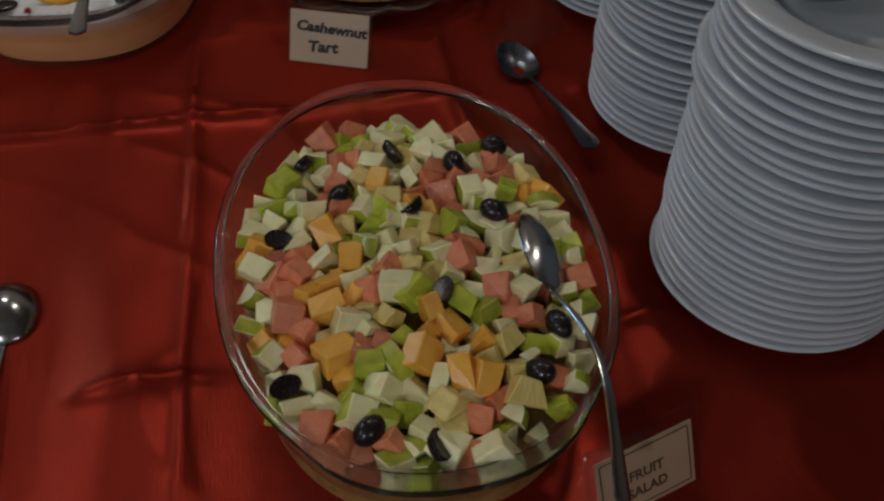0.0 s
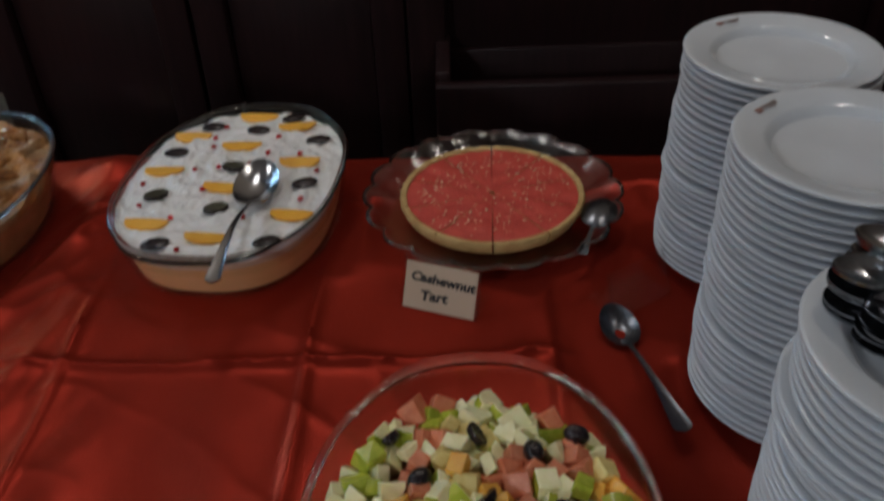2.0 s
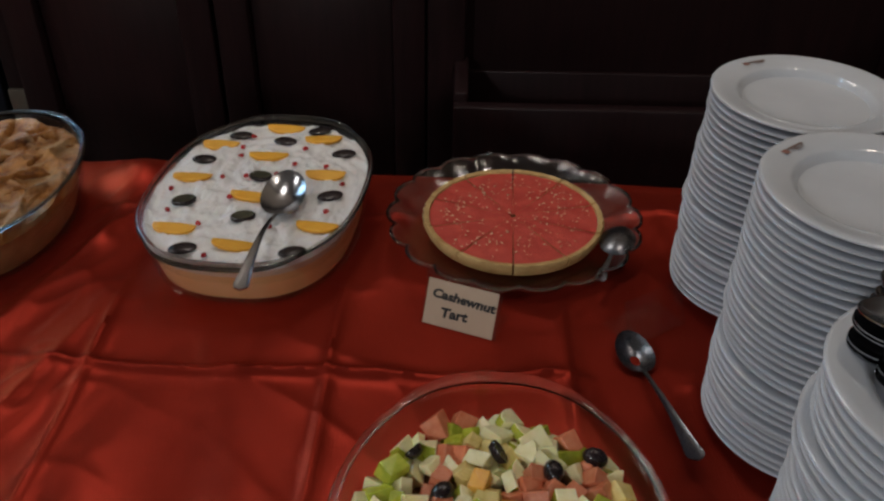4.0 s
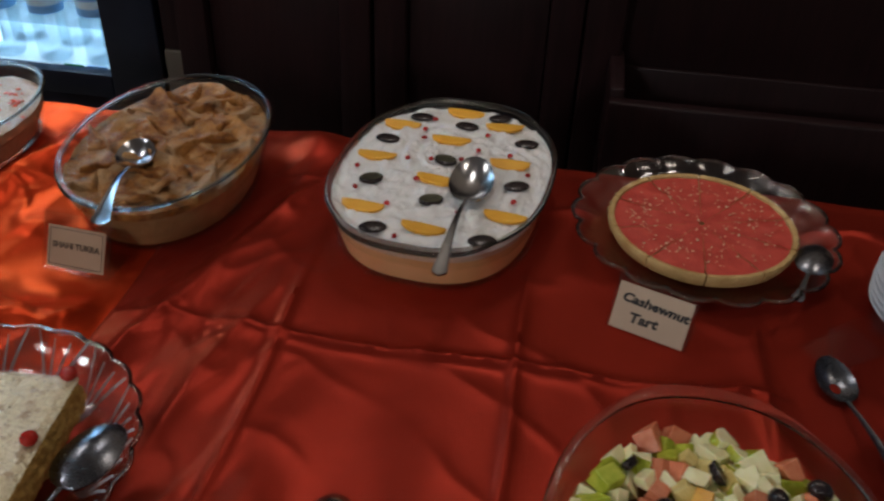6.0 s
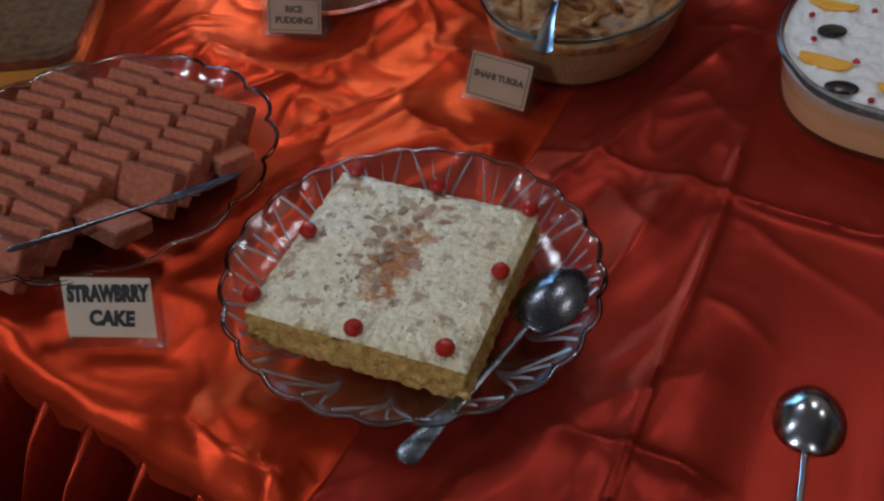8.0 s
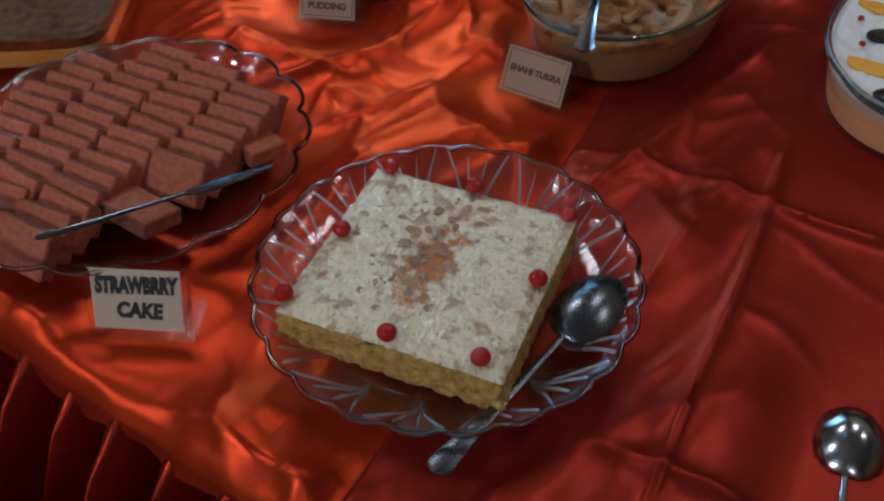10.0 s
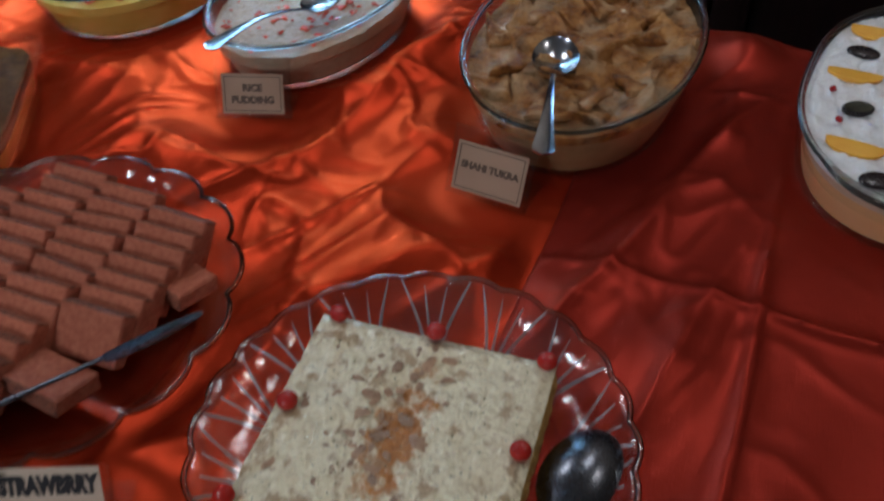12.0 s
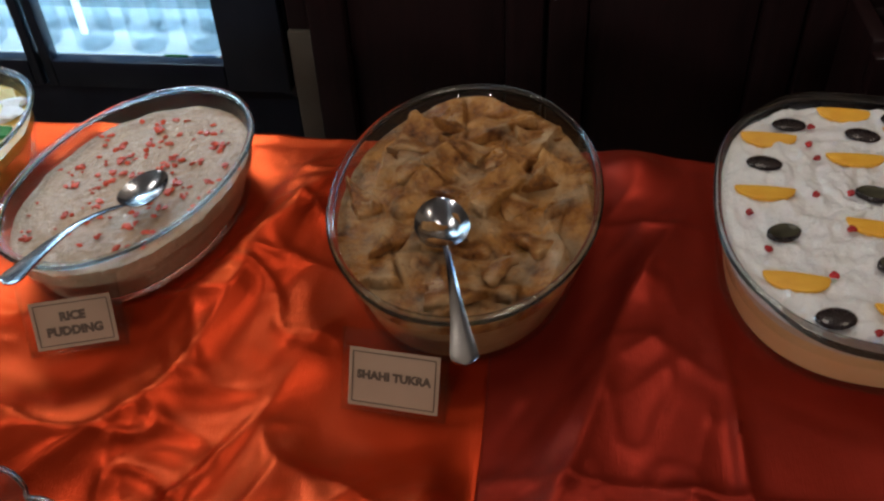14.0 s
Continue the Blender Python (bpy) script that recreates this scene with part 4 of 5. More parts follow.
    for i, (x, y) in enumerate(((0.045, 0.084), (0.103, -0.001), (0.113, 0.06), (0.142, -0.035), (0.085, -0.08), (0.009, 0.002), (-0.051, 0.073), (-0.076, -0.004), (-0.138, 0.042), (-0.016, -0.087), (-0.127, -0.073))):
        faced = i in (5, 6, 7)
        p = part("grape_half", cut if faced else gm, [M_GRAPE, M_GRAPECUT] if faced else M_GRAPE, tr, "cut green face of a dark grape" if faced else "")
        p.matrix_basis = pose(x, y, z + dome(x, y), 0, 0, -80 + rng.uniform(-25, 25))
    sm = bpy.data.meshes.new("pomegranate_seed")
    bm = bmesh.new()
    blob(bm, (0, 0, 0), (0.0036, 0.0030, 0.0026), 3, 2, 0.3)
    bm.to_mesh(sm)
    bm.free()
    for x, y in ((0.11, 0.042), (0.056, 0.041), (0.002, 0.046), (-0.027, 0.098), (-0.071, 0.085), (-0.04, 0.023), (-0.095, 0.04), (-0.148, 0.015), (-0.09, -0.038), (0.016, -0.015), (0.044, -0.029),
                 (0.078, 0.046), (0.086, -0.031), (0.011, -0.095), (-0.049, -0.09), (0.046, -0.067), (0.007, 0.019)):
        p = part("pomegranate_seed", sm, M_SEED, tr)
        p.matrix_basis = pose(x, y, z + dome(x, y) + 0.001, 0, 0, rng.uniform(0, 360))
    spoon((-0.277, 0.228, 0.824), (-0.269, 0.460, 0.834), "steel spoon resting on the cream, handle over the glass rim", 0.078, 0.048, 0.010, 0, None, 0.0082)


build_trifle()


# ------------------------------------------------------------------ bread pudding
def build_bread_pudding():
    a, b, h, turn, cx, cy = 0.161, 0.112, 0.068, 90, -0.635, 0.452
    glass_dish("bread_pudding_dish", "clear oval glass casserole of browned bread pudding", cx, cy, a, b, turn, h, 0.004, 2.1, 1.25)
    bp = thing("bread_pudding", "browned bread pudding of soaked fried bread pieces in milk", "dessert", pose(cx, cy, T + 0.0025, 0, 0, turn))
    part("milk", dish_fill(a, b, h, 0.0042, 0.055, 2.1, 72, 1.25), M_BROWNCREAM, bp, "thickened milk seen through the glass")

    rng = random.Random(9)
    # soaked triangular slices: centre, turn, slope, corners
    slices = []
    tries = 0
    while len(slices) < 40 and tries < 6000:
        tries += 1
        x, y = rng.uniform(-a, a), rng.uniform(-b, b)
        if (x / (a * 0.90)) ** 2 + (y / (b * 0.90)) ** 2 > 1 or any((x - s[0]) ** 2 + (y - s[1]) ** 2 < 0.021 ** 2 for s in slices):
            continue
        t = rng.uniform(0, 6.28)
        size = rng.uniform(0.034, 0.056)
        slices.append((x, y, math.cos(t), math.sin(t), rng.uniform(0.10, 0.46), rng.uniform(-0.24, 0.24), size, size * rng.uniform(0.55, 0.9), rng.uniform(-0.007, 0.0025)))

    def lump(x, y):
        jx, jy = x + 0.0024 * noise.noise((x * 70, y * 70, 1)), y + 0.0024 * noise.noise((x * 70, y * 70, 2))
        best = -0.0040
        for sx, sy, c, s, up, side, la, lb, z in slices:
            dx, dy = jx - sx, jy - sy
            if abs(dx) > 0.055 or abs(dy) > 0.055:
                continue
            u, v = dx * c + dy * s, -dx * s + dy * c
            # inside a triangle that points along u
            gap = min(u + la * 0.45, (la * 0.75 - u) * 0.75 - abs(v) * la / lb * 0.62)
            if gap > 0:
                best = max(best, z + up * (u + la * 0.1) + side * v - 0.003 * (1 - min(1, gap / 0.0022)) ** 2)
        edge = 1 - min(1.0, (x / (a * 0.95)) ** 2 + (y / (b * 0.94)) ** 2)
        best = min(best, 0.003 + 0.06 * edge)
        return best + 0.0018 * noise.noise((x * 48, y * 48, 8)) + 0.0010 * noise.noise((x * 120, y * 120, 3)) + 0.0006 * noise.noise((x * 300, y * 300, 5))

    part("crust", oval_top(a * 0.955, b * 0.942, 0.062, lump, 2.1, 120, 340, 0.012), M_BREAD, bp, "caramel brown soaked bread slices", smooth=75)
    meshes = []
    for s in range(4):
        r2 = random.Random(s)
        bm = bmesh.new()
        tri = [(math.cos(t) * 0.030 * r2.uniform(0.8, 1.15), math.sin(t) * 0.022 * r2.uniform(0.8, 1.1)) for t in (0.2, 2.3, 4.1)]
        fine = []
        for i, p in enumerate(tri):
            q = tri[(i + 1) % len(tri)]
            for k in range(6):
                w = k / 6
                fine.append((p[0] * (1 - w) + q[0] * w + r2.uniform(-0.001, 0.001), p[1] * (1 - w) + q[1] * w + r2.uniform(-0.001, 0.001)))
        rings = []
        for k, zz in ((0.9, -0.006), (1, -0.004), (1, 0.0005), (0.95, 0.0018), (0.8, 0.0024), (0.4, 0.0020)):
            rings.append([(x * k, y * k, zz + 0.0040 * noise.noise((x * k * 60, y * k * 60, s)) + 0.0016 * noise.noise((x * k * 170, y * k * 170, s))) for x, y in fine])
        loft(rings, True, True, bm)
        me = bpy.data.meshes.new("bread_slice")
        bm.to_mesh(me)
        bm.free()
        meshes.append(me)
    put = []
    while len(put) < 17:
        x, y = rng.uniform(-a, a) * 0.8, rng.uniform(-b, b) * 0.78
        if (x / (a * 0.80)) ** 2 + (y / (b * 0.76)) ** 2 > 1 or any((x - u) ** 2 + (y - v) ** 2 < 0.029 ** 2 for u, v in put):
            continue
        put.append((x, y))
        p = part("bread_slice", meshes[len(put) % 4], M_BREAD, bp, smooth=50)
        p.matrix_basis = Matrix.LocRotScale((x, y, 0.0630 + rng.uniform(-0.001, 0.003)), Euler((rng.gauss(0, 0.24), rng.gauss(0, 0.28), rng.uniform(0, 6.28))), (1, 1, 1))
    spoon((-0.611, 0.233, 0.830), (-0.654, 0.419, 0.834), "steel spoon resting on bread pudding, handle over the rim", 0.055, 0.042, 0.010, 0)


def bread_material():
    m, nt, p = nodes_of("soaked_bread")
    v = coords(nt)
    toast = ramp(nt, noise_tex(nt, v, 30, 6, 0.68), [(0.36, (0.085, 0.026, 0.006)), (0.45, (0.27, 0.105, 0.022)), (0.57, (0.45, 0.21, 0.055)), (0.74, (0.60, 0.34, 0.12))])
    milk = ramp(nt, noise_tex(nt, v, 21, 5, 0.6), [(0.46, (0, 0, 0)), (0.62, (0.66, 0.66, 0.66))])
    col = mixc(nt, milk, toast, (0.47, 0.335, 0.19))
    specks = ramp(nt, noise_tex(nt, v, 210, 3, 0.5), [(0.60, (0, 0, 0)), (0.70, (0.5, 0.5, 0.5))])
    col = mixc(nt, specks, col, (0.17, 0.065, 0.016))
    link(nt, col, p.inputs["Base Color"])
    link(nt, ramp(nt, noise_tex(nt, v, 40, 4), [(0.35, (0.26, 0.26, 0.26)), (0.6, (0.62, 0.62, 0.62))]), p.inputs["Roughness"])
    p.inputs["Specular IOR Level"].default_value = 0.25
    bump(nt, p, noise_tex(nt, v, 130, 7, 0.68), 0.9, 0.004)
    return m


M_BREAD = bread_material()
build_bread_pudding()


# ------------------------------------------------------------------ rice pudding and custard
def bit_mesh(name, seed, size):
    bm = bmesh.new()
    blob(bm, (0, 0, 0), size, seed, 1, 0.6)
    me = bpy.data.meshes.new(name)
    bm.to_mesh(me)
    bm.free()
    return me


def build_rice_pudding():
    a, b, h, turn, cx, cy = 0.140, 0.095, 0.058, 79, -0.940, 0.472
    glass_dish("rice_pudding_dish", "clear oval glass casserole of pale rice pudding", cx, cy, a, b, turn, h, 0.003, 2.1)
    rp = thing("rice_pudding", "pale rice pudding strewn with candied red bits", "dessert", pose(cx, cy, T + 0.0025, 0, 0, turn))
    part("milk", dish_fill(a, b, h, 0.0042, 0.038, 2.1), M_RICE, rp)
    part("rice_top", oval_top(a * 0.945, b * 0.935, 0.0445, lambda x, y: 0.0022 * noise.noise((x * 45, y * 45, 2)) + 0.0016 * noise.noise((x * 190, y * 190, 3)), 2.1, 56, 150, 0.012), M_RICE, rp)
    rng = random.Random(4)
    shapes = [bit_mesh("candied_bit", s, (0.0030 + 0.0007 * s, 0.0030, 0.0016)) for s in range(4)]
    made = 0
    while made < 240:
        x, y = rng.gauss(0, a * 0.62), rng.gauss(0, b * 0.62)
        if (x / (a * 0.87)) ** 2 + (y / (b * 0.86)) ** 2 > 1:
            continue
        for _ in range(rng.choice((1, 1, 2, 4))):
            p = part("candied_bit", rng.choice(shapes), M_BIT, rp)
            k = rng.uniform(0.4, 1.1)
            p.matrix_basis = Matrix.LocRotScale((x + rng.gauss(0, 0.0035), y + rng.gauss(0, 0.0035), 0.0458), Euler((0, 0, rng.uniform(0, 6.28))), (k, k, k))
            made += 1
    spoon((-0.955, 0.286, 0.823), (-0.904, 0.456, 0.822), "steel spoon resting on rice pudding, handle over the rim", 0.050, 0.036, 0.007, 0)


build_rice_pudding()


def build_custard():
    a, b, h, turn, cx, cy = 0.145, 0.110, 0.058, 79, -1.190, 0.495
    glass_dish("custard_dish", "clear oval glass casserole of yellow fruit custard", cx, cy, a, b, turn, h, 0.003, 2.1)
    cu = thing("fruit_custard", "yellow fruit custard with red and green jelly cubes and cream", "dessert", pose(cx, cy, T + 0.0025, 0, 0, turn))
    part("custard", dish_fill(a, b, h, 0.0042, 0.036, 2.1), M_CUSTARD, cu)
    part("custard_top", oval_top(a * 0.95, b * 0.94, 0.046, lambda x, y: 0.002 * noise.noise((x * 40, y * 40, 2)), 2.1, 30, 110, 0.010), M_CUSTARD, cu)
    rng = random.Random(14)
    cube = chunk_mesh("jelly_cube", (0.013, 0.012, 0.010), (M_BIT,), 3)
    green = chunk_mesh("jelly_cube", (0.013, 0.012, 0.010), (M_GREENBIT,), 4)
    pale = chunk_mesh("apple_cube", (0.016, 0.014, 0.010), (M_APPLE,), 5)
    for k in range(46):
        while True:
            x, y = rng.uniform(-a, a), rng.uniform(-b, b)
            if (x / (a * 0.86)) ** 2 + (y / (b * 0.84)) ** 2 < 1:
                break
        me = (cube, green, pale, pale)[k % 4]
        p = part(me.name.split(".")[0], me, me.materials[0], cu, smooth=0)
        p.matrix_basis = Matrix.LocRotScale((x, y, 0.048), Euler((rng.gauss(0, 0.3), rng.gauss(0, 0.3), rng.uniform(0, 6.28))), None)
    for k in range(9):
        bm = bmesh.new()
        blob(bm, (0, 0, 0), (0.022, 0.015, 0.005), k, 3, 0.5)
        p = part("cream_dollop", bm, M_CREAM, cu)
        p.matrix_basis = pose(0.02 + 0.10 * rng.uniform(-1, 1), 0.06 * rng.uniform(-1, 1), 0.048, 0, 0, rng.uniform(0, 360))
    spoon((-1.213, 0.300, 0.823), (-1.157, 0.446, 0.819), "steel spoon resting on custard, handle over the rim", 0.056, 0.040, 0.009, 0)


build_custard()


# ------------------------------------------------------------------ pressed glass plates
def glass_plate(name, label, cx, cy, r, lobes, amp, rise, foot, turn=0, sharp=1.0, lift=0.0, mat=None):
    """A scalloped plate of pressed glass: flat floor, flared fluted rim, thick edge."""
    pl = thing(name, label, "glass plate", pose(cx, cy, T + 0.0025, 0, 0, turn))

    def edge(a, rr):
        k = max(0.0, (rr / r - 0.72) / 0.28)
        return 1 + amp * k * (abs(math.cos(lobes * a / 2)) ** sharp - 0.5)

    th = 0.005
    prof = [(foot * 0.9, 0.0), (foot, 0.0), (foot * 1.05, 0.004 + lift), (0.80 * r, 0.006 + max(lift, 0.30 * rise)), (0.92 * r, 0.006 + 0.70 * rise), (0.985 * r, rise + 0.002), (r, rise + 0.004), (r * 0.995, rise + 0.0075), (r * 0.97, rise + 0.0075)]
    inner = [(0.90 * r, 0.006 + 0.70 * rise + th), (0.78 * r, 0.006 + max(lift, 0.30 * rise) + th), (foot * 1.02, 0.004 + lift + th), (foot * 0.5, 0.004 + lift + th), (0.004, 0.004 + lift + th)]
    part("body", loft(lathe(prof + inner, lobes * 8, edge), True, True), mat or M_CUT, pl, smooth=55)
    # rounded glass bead along the scalloped edge
    n = lobes * 8
    rings = []
    for i in range(n):
        a = 2 * math.pi * i / n
        k = edge(a, r) * r
        zc = rise + 0.006
        rings.append([((k + 0.0020 * math.cos(t)) * math.cos(a), (k + 0.0020 * math.cos(t)) * math.sin(a), zc + 0.0020 * math.sin(t)) for t in [2 * math.pi * q / 8 for q in range(8)]])
    part("rim_bead", loft(rings + rings[:1]), M_RIM, pl, smooth=60)
    return pl


def leaf_cuts(pl, r, count, r0, r1, rise):
    """Thin cut lines over the rim of a plate, in fans of four that open outwards."""
    def zof(q):
        return 0.0095 + float(np.interp(q / r, [0.0, 0.70, 0.78, 0.90, 1.0], [0.0, 0.001, 0.30 * rise, 0.70 * rise, rise]))
    def ray(spread, width, s0, s1):
        bm = bmesh.new()
        rings = []
        for i in range(9):
            q = i / 8
            rad = s0 + (s1 - s0) * q
            a = spread * q / r
            w = width * (0.25 + 0.85 * math.sin(math.pi * q) ** 0.8)
            z = zof(rad) + 0.0006
            ca, sa = math.cos(a), math.sin(a)
            rings.append([(rad * ca + w * sa, rad * sa - w * ca, z - 0.0015), (rad * ca, rad * sa, z + 0.0012), (rad * ca - w * sa, rad * sa + w * ca, z - 0.0015)])
        loft(rings, True, True, bm)
        me = bpy.data.meshes.new("cut_ray")
        bm.to_mesh(me)
        bm.free()
        return me
    step = 2 * math.pi * r / count
    kinds = [ray(k * step, wd, r0, r1 * ln) for k, wd, ln in ((-0.42, 0.0012, 1.0), (-0.14, 0.0009, 0.97), (0.14, 0.0009, 0.97), (0.42, 0.0012, 1.0))]
    for k in range(count):
        for me in kinds:
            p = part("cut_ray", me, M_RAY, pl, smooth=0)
            p.matrix_basis = pose(0, 0, 0, 0, 0, 360 * k / count)


M_CRUMB = surface("soft_brown_crumb", (0.27, 0.15, 0.08), (0.46, 0.30, 0.17), 0.5, 0, 180, 600, 0.6, 0.0012, vary=0.25)
# pale body colour stands in for the light that cut facets catch
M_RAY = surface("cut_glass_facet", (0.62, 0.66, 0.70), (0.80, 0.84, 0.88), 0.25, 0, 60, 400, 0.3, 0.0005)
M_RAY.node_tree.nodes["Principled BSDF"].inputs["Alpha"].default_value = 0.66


def build_cake():
    cx, cy = -0.617, -0.016
    pl = glass_plate("cake_plate", "round scalloped cut-glass plate under a cream cake", cx, cy, 0.140, 24, 0.030, 0.046, 0.092, 3, 1.0, 0.024)
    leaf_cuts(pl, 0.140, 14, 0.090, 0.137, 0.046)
    ck = thing("cream_cake", "square yellow sponge cake with cream top and glazed cherries", "cake", pose(-0.6205, -0.029, T + 0.0375, 0, 0, 4.5))
    s, hh = 0.165, 0.036
    bm = bmesh.new()
    n = 84
    rows = []
    for k, z in [(1 - 0.02 * abs(i / 7 - 1) ** 6 + 0.0, 0.0325 * i / 14) for i in range(15)]:
        ring = []
        for side in range(4):
            for i in range(n):
                u = -0.5 + i / n
                x, y = ((u, -0.5), (0.5, u), (-u, 0.5), (-0.5, -u))[side]
                x, y = x * s * k, y * s * k * 0.98
                d = 0.0018 * noise.noise((x * 90, y * 90, z * 110)) + 0.0022 * noise.noise((x * 230, y * 230, z * 230)) - 0.0035 * max(0, noise.noise((x * 150, y * 150, z * 170 + 9)))
                x += d * (1 if abs(x) > abs(y) else 0) * (1 if x > 0 else -1)
                y += d * (1 if abs(y) >= abs(x) else 0) * (1 if y > 0 else -1)
                ring.append((x, y, z))
        rows.append(ring)
    loft(rows, True, False, bm)
    part("sponge", bm, M_CAKESIDE, ck, "yellow crumb of the cut sides", smooth=70)
    bm = bmesh.new()
    g = 160
    grid = [[None] * (g + 1) for _ in range(g + 1)]
    for i in range(g + 1):
        for j in range(g + 1):
            x, y = (i / g - 0.5) * s * 0.992, (j / g - 0.5) * s * 0.972
            e = min(i, j, g - i, g - j) / 7
            z = hh - 0.003 + 0.0035 * min(1, e) + 0.0013 * noise.noise((x * 60, y * 60, 1)) + 0.0005 * noise.noise((x * 150, y * 150, 4)) + 0.0006 * noise.noise((x * 340, y * 340, 6)) - 0.0022 * max(0, noise.noise((x * 190, y * 190, 9)) - 0.22) - 0.0016 * max(0, noise.noise((x * 420, y * 420, 19)) - 0.3)
            z -= 0.003 * math.exp(-((x + 0.004) / 0.02) ** 2 - ((y - 0.018) / 0.035) ** 2)
            grid[i][j] = bm.verts.new((x, y, z))
    for i in range(g):
        for j in range(g):
            bm.faces.new((grid[i][j], grid[i + 1][j], grid[i + 1][j + 1], grid[i][j + 1]))
    part("cream_top", bm, M_CAKETOP, ck, "cream topping with a caramel stain and crumbs", smooth=80)
    crumbs = [bit_mesh("crumb", s + 60, (0.0042 + 0.0008 * s, 0.0038, 0.0022)) for s in range(4)]
    rng = random.Random(5)
    for k in range(64):
        x, y = (rng.gauss(-0.010, 0.022), rng.gauss(0.004, 0.042)) if k < 44 else (rng.uniform(-0.07, 0.03), rng.uniform(-0.075, 0.07))
        if abs(x) > 0.074 or abs(y) > 0.072:
            continue
        p = part("crumb", rng.choice(crumbs), M_CRUMB, ck, smooth=60)
        q = rng.uniform(0.45, 1.15)
        p.matrix_basis = Matrix.LocRotScale((x, y, hh - 0.0002), Euler((rng.uniform(-0.15, 0.15), rng.uniform(-0.15, 0.15), rng.uniform(0, 6.28))), (q, q, q * 0.45))
    cm = bpy.data.meshes.new("glazed_cherry")
    bm = bmesh.new()
    bmesh.ops.create_uvsphere(bm, u_segments=16, v_segments=12, radius=0.0068)
    bmesh.ops.scale(bm, vec=(1, 1, 0.86), verts=bm.verts)
    bm.to_mesh(cm)
    bm.free()
    for x, y in ((-0.695, 0.043), (-0.627, 0.051), (-0.551, 0.053), (-0.693, -0.033), (-0.546, -0.016), (-0.695, -0.104), (-0.615, -0.103), (-0.552, -0.094)):
        p = part("glazed_cherry", cm, M_CHERRY, ck, smooth=80)
        p.matrix_basis = pose(0, 0, 0, 0, 0, -4.5) @ pose(x + 0.6205, y + 0.029, 0.0405)
    spoon((-0.551, -0.162, 0.808), (-0.503, 0.033, 0.800), "dull steel serving spoon lying face down on a glass plate", 0.068, 0.045, 0.010, 180, M_DARKSTEEL, 0.0095, arch=0.004)


build_cake()


def build_strawberry():
    cx, cy = -0.938, 0.0
    glass_plate("slice_plate", "large scalloped pressed-glass plate of pink cake slices", cx, cy, 0.156, 16, 0.055, 0.044, 0.112, 8, 0.7, 0.008)
    rng = random.Random(21)
    me = bpy.data.meshes.new("cake_slice")
    bm = block((0.0565, 0.0145, 0.040), (0, 0, 0.020), 0.0015, 1)
    bm.normal_update()
    for fc in bm.faces:
        fc.material_index = 1 if fc.normal.z > 0.6 else 0
    for v in bm.verts:
        v.co += Vector([0.0008 * noise.noise(v.co * 120 + Vector((k, 0, 0))) for k in range(3)])
    bm.to_mesh(me)
    bm.free()
    group = "strawberry cake slices"
    cols = (-0.110, -0.053, 0.005, 0.062)
    for c, x in enumerate(cols):
        y = -0.125 + 0.006 * (c % 2)
        while y < 0.128:
            if (x / 0.140) ** 2 + (y / 0.132) ** 2 < 1.0 and not (x > 0.05 and y < -0.025):
                sl = tagged(part("cake_slice", me, [M_SPONGE, M_SPCRUST], None, smooth=0), "pink sponge cake slice with a thin brown crust", "cake slice", group)
                sl.matrix_world = pose(cx + x + rng.uniform(-0.002, 0.002), cy + y - 0.014, T + 0.0220 + rng.uniform(0, 0.001), -46 + rng.gauss(0, 4), 0, rng.gauss(0, 2.5))
            y += 0.0185 + rng.uniform(-0.001, 0.001)
    for x, y, z, tilt, rz in ((0.060, -0.034, 0.030, 74, -6), (0.086, 0.084, 0.027, 78, -14)):
        sl = tagged(part("cake_slice", me, [M_SPONGE, M_SPCRUST], None, smooth=0), "pink cake slice lying flat on its side", "cake slice", group)
        sl.matrix_world = pose(cx + x, cy + y, T + z, tilt, 0, rz)
    spoon((-0.896, -0.136, 0.8030), (-0.801, 0.028, 0.8030), "dark steel cake server lying across a glass plate", 0.075, 0.018, 0.001, -20, M_DARKSTEEL, 0.006, "cake_server", 0.002)


build_strawberry()


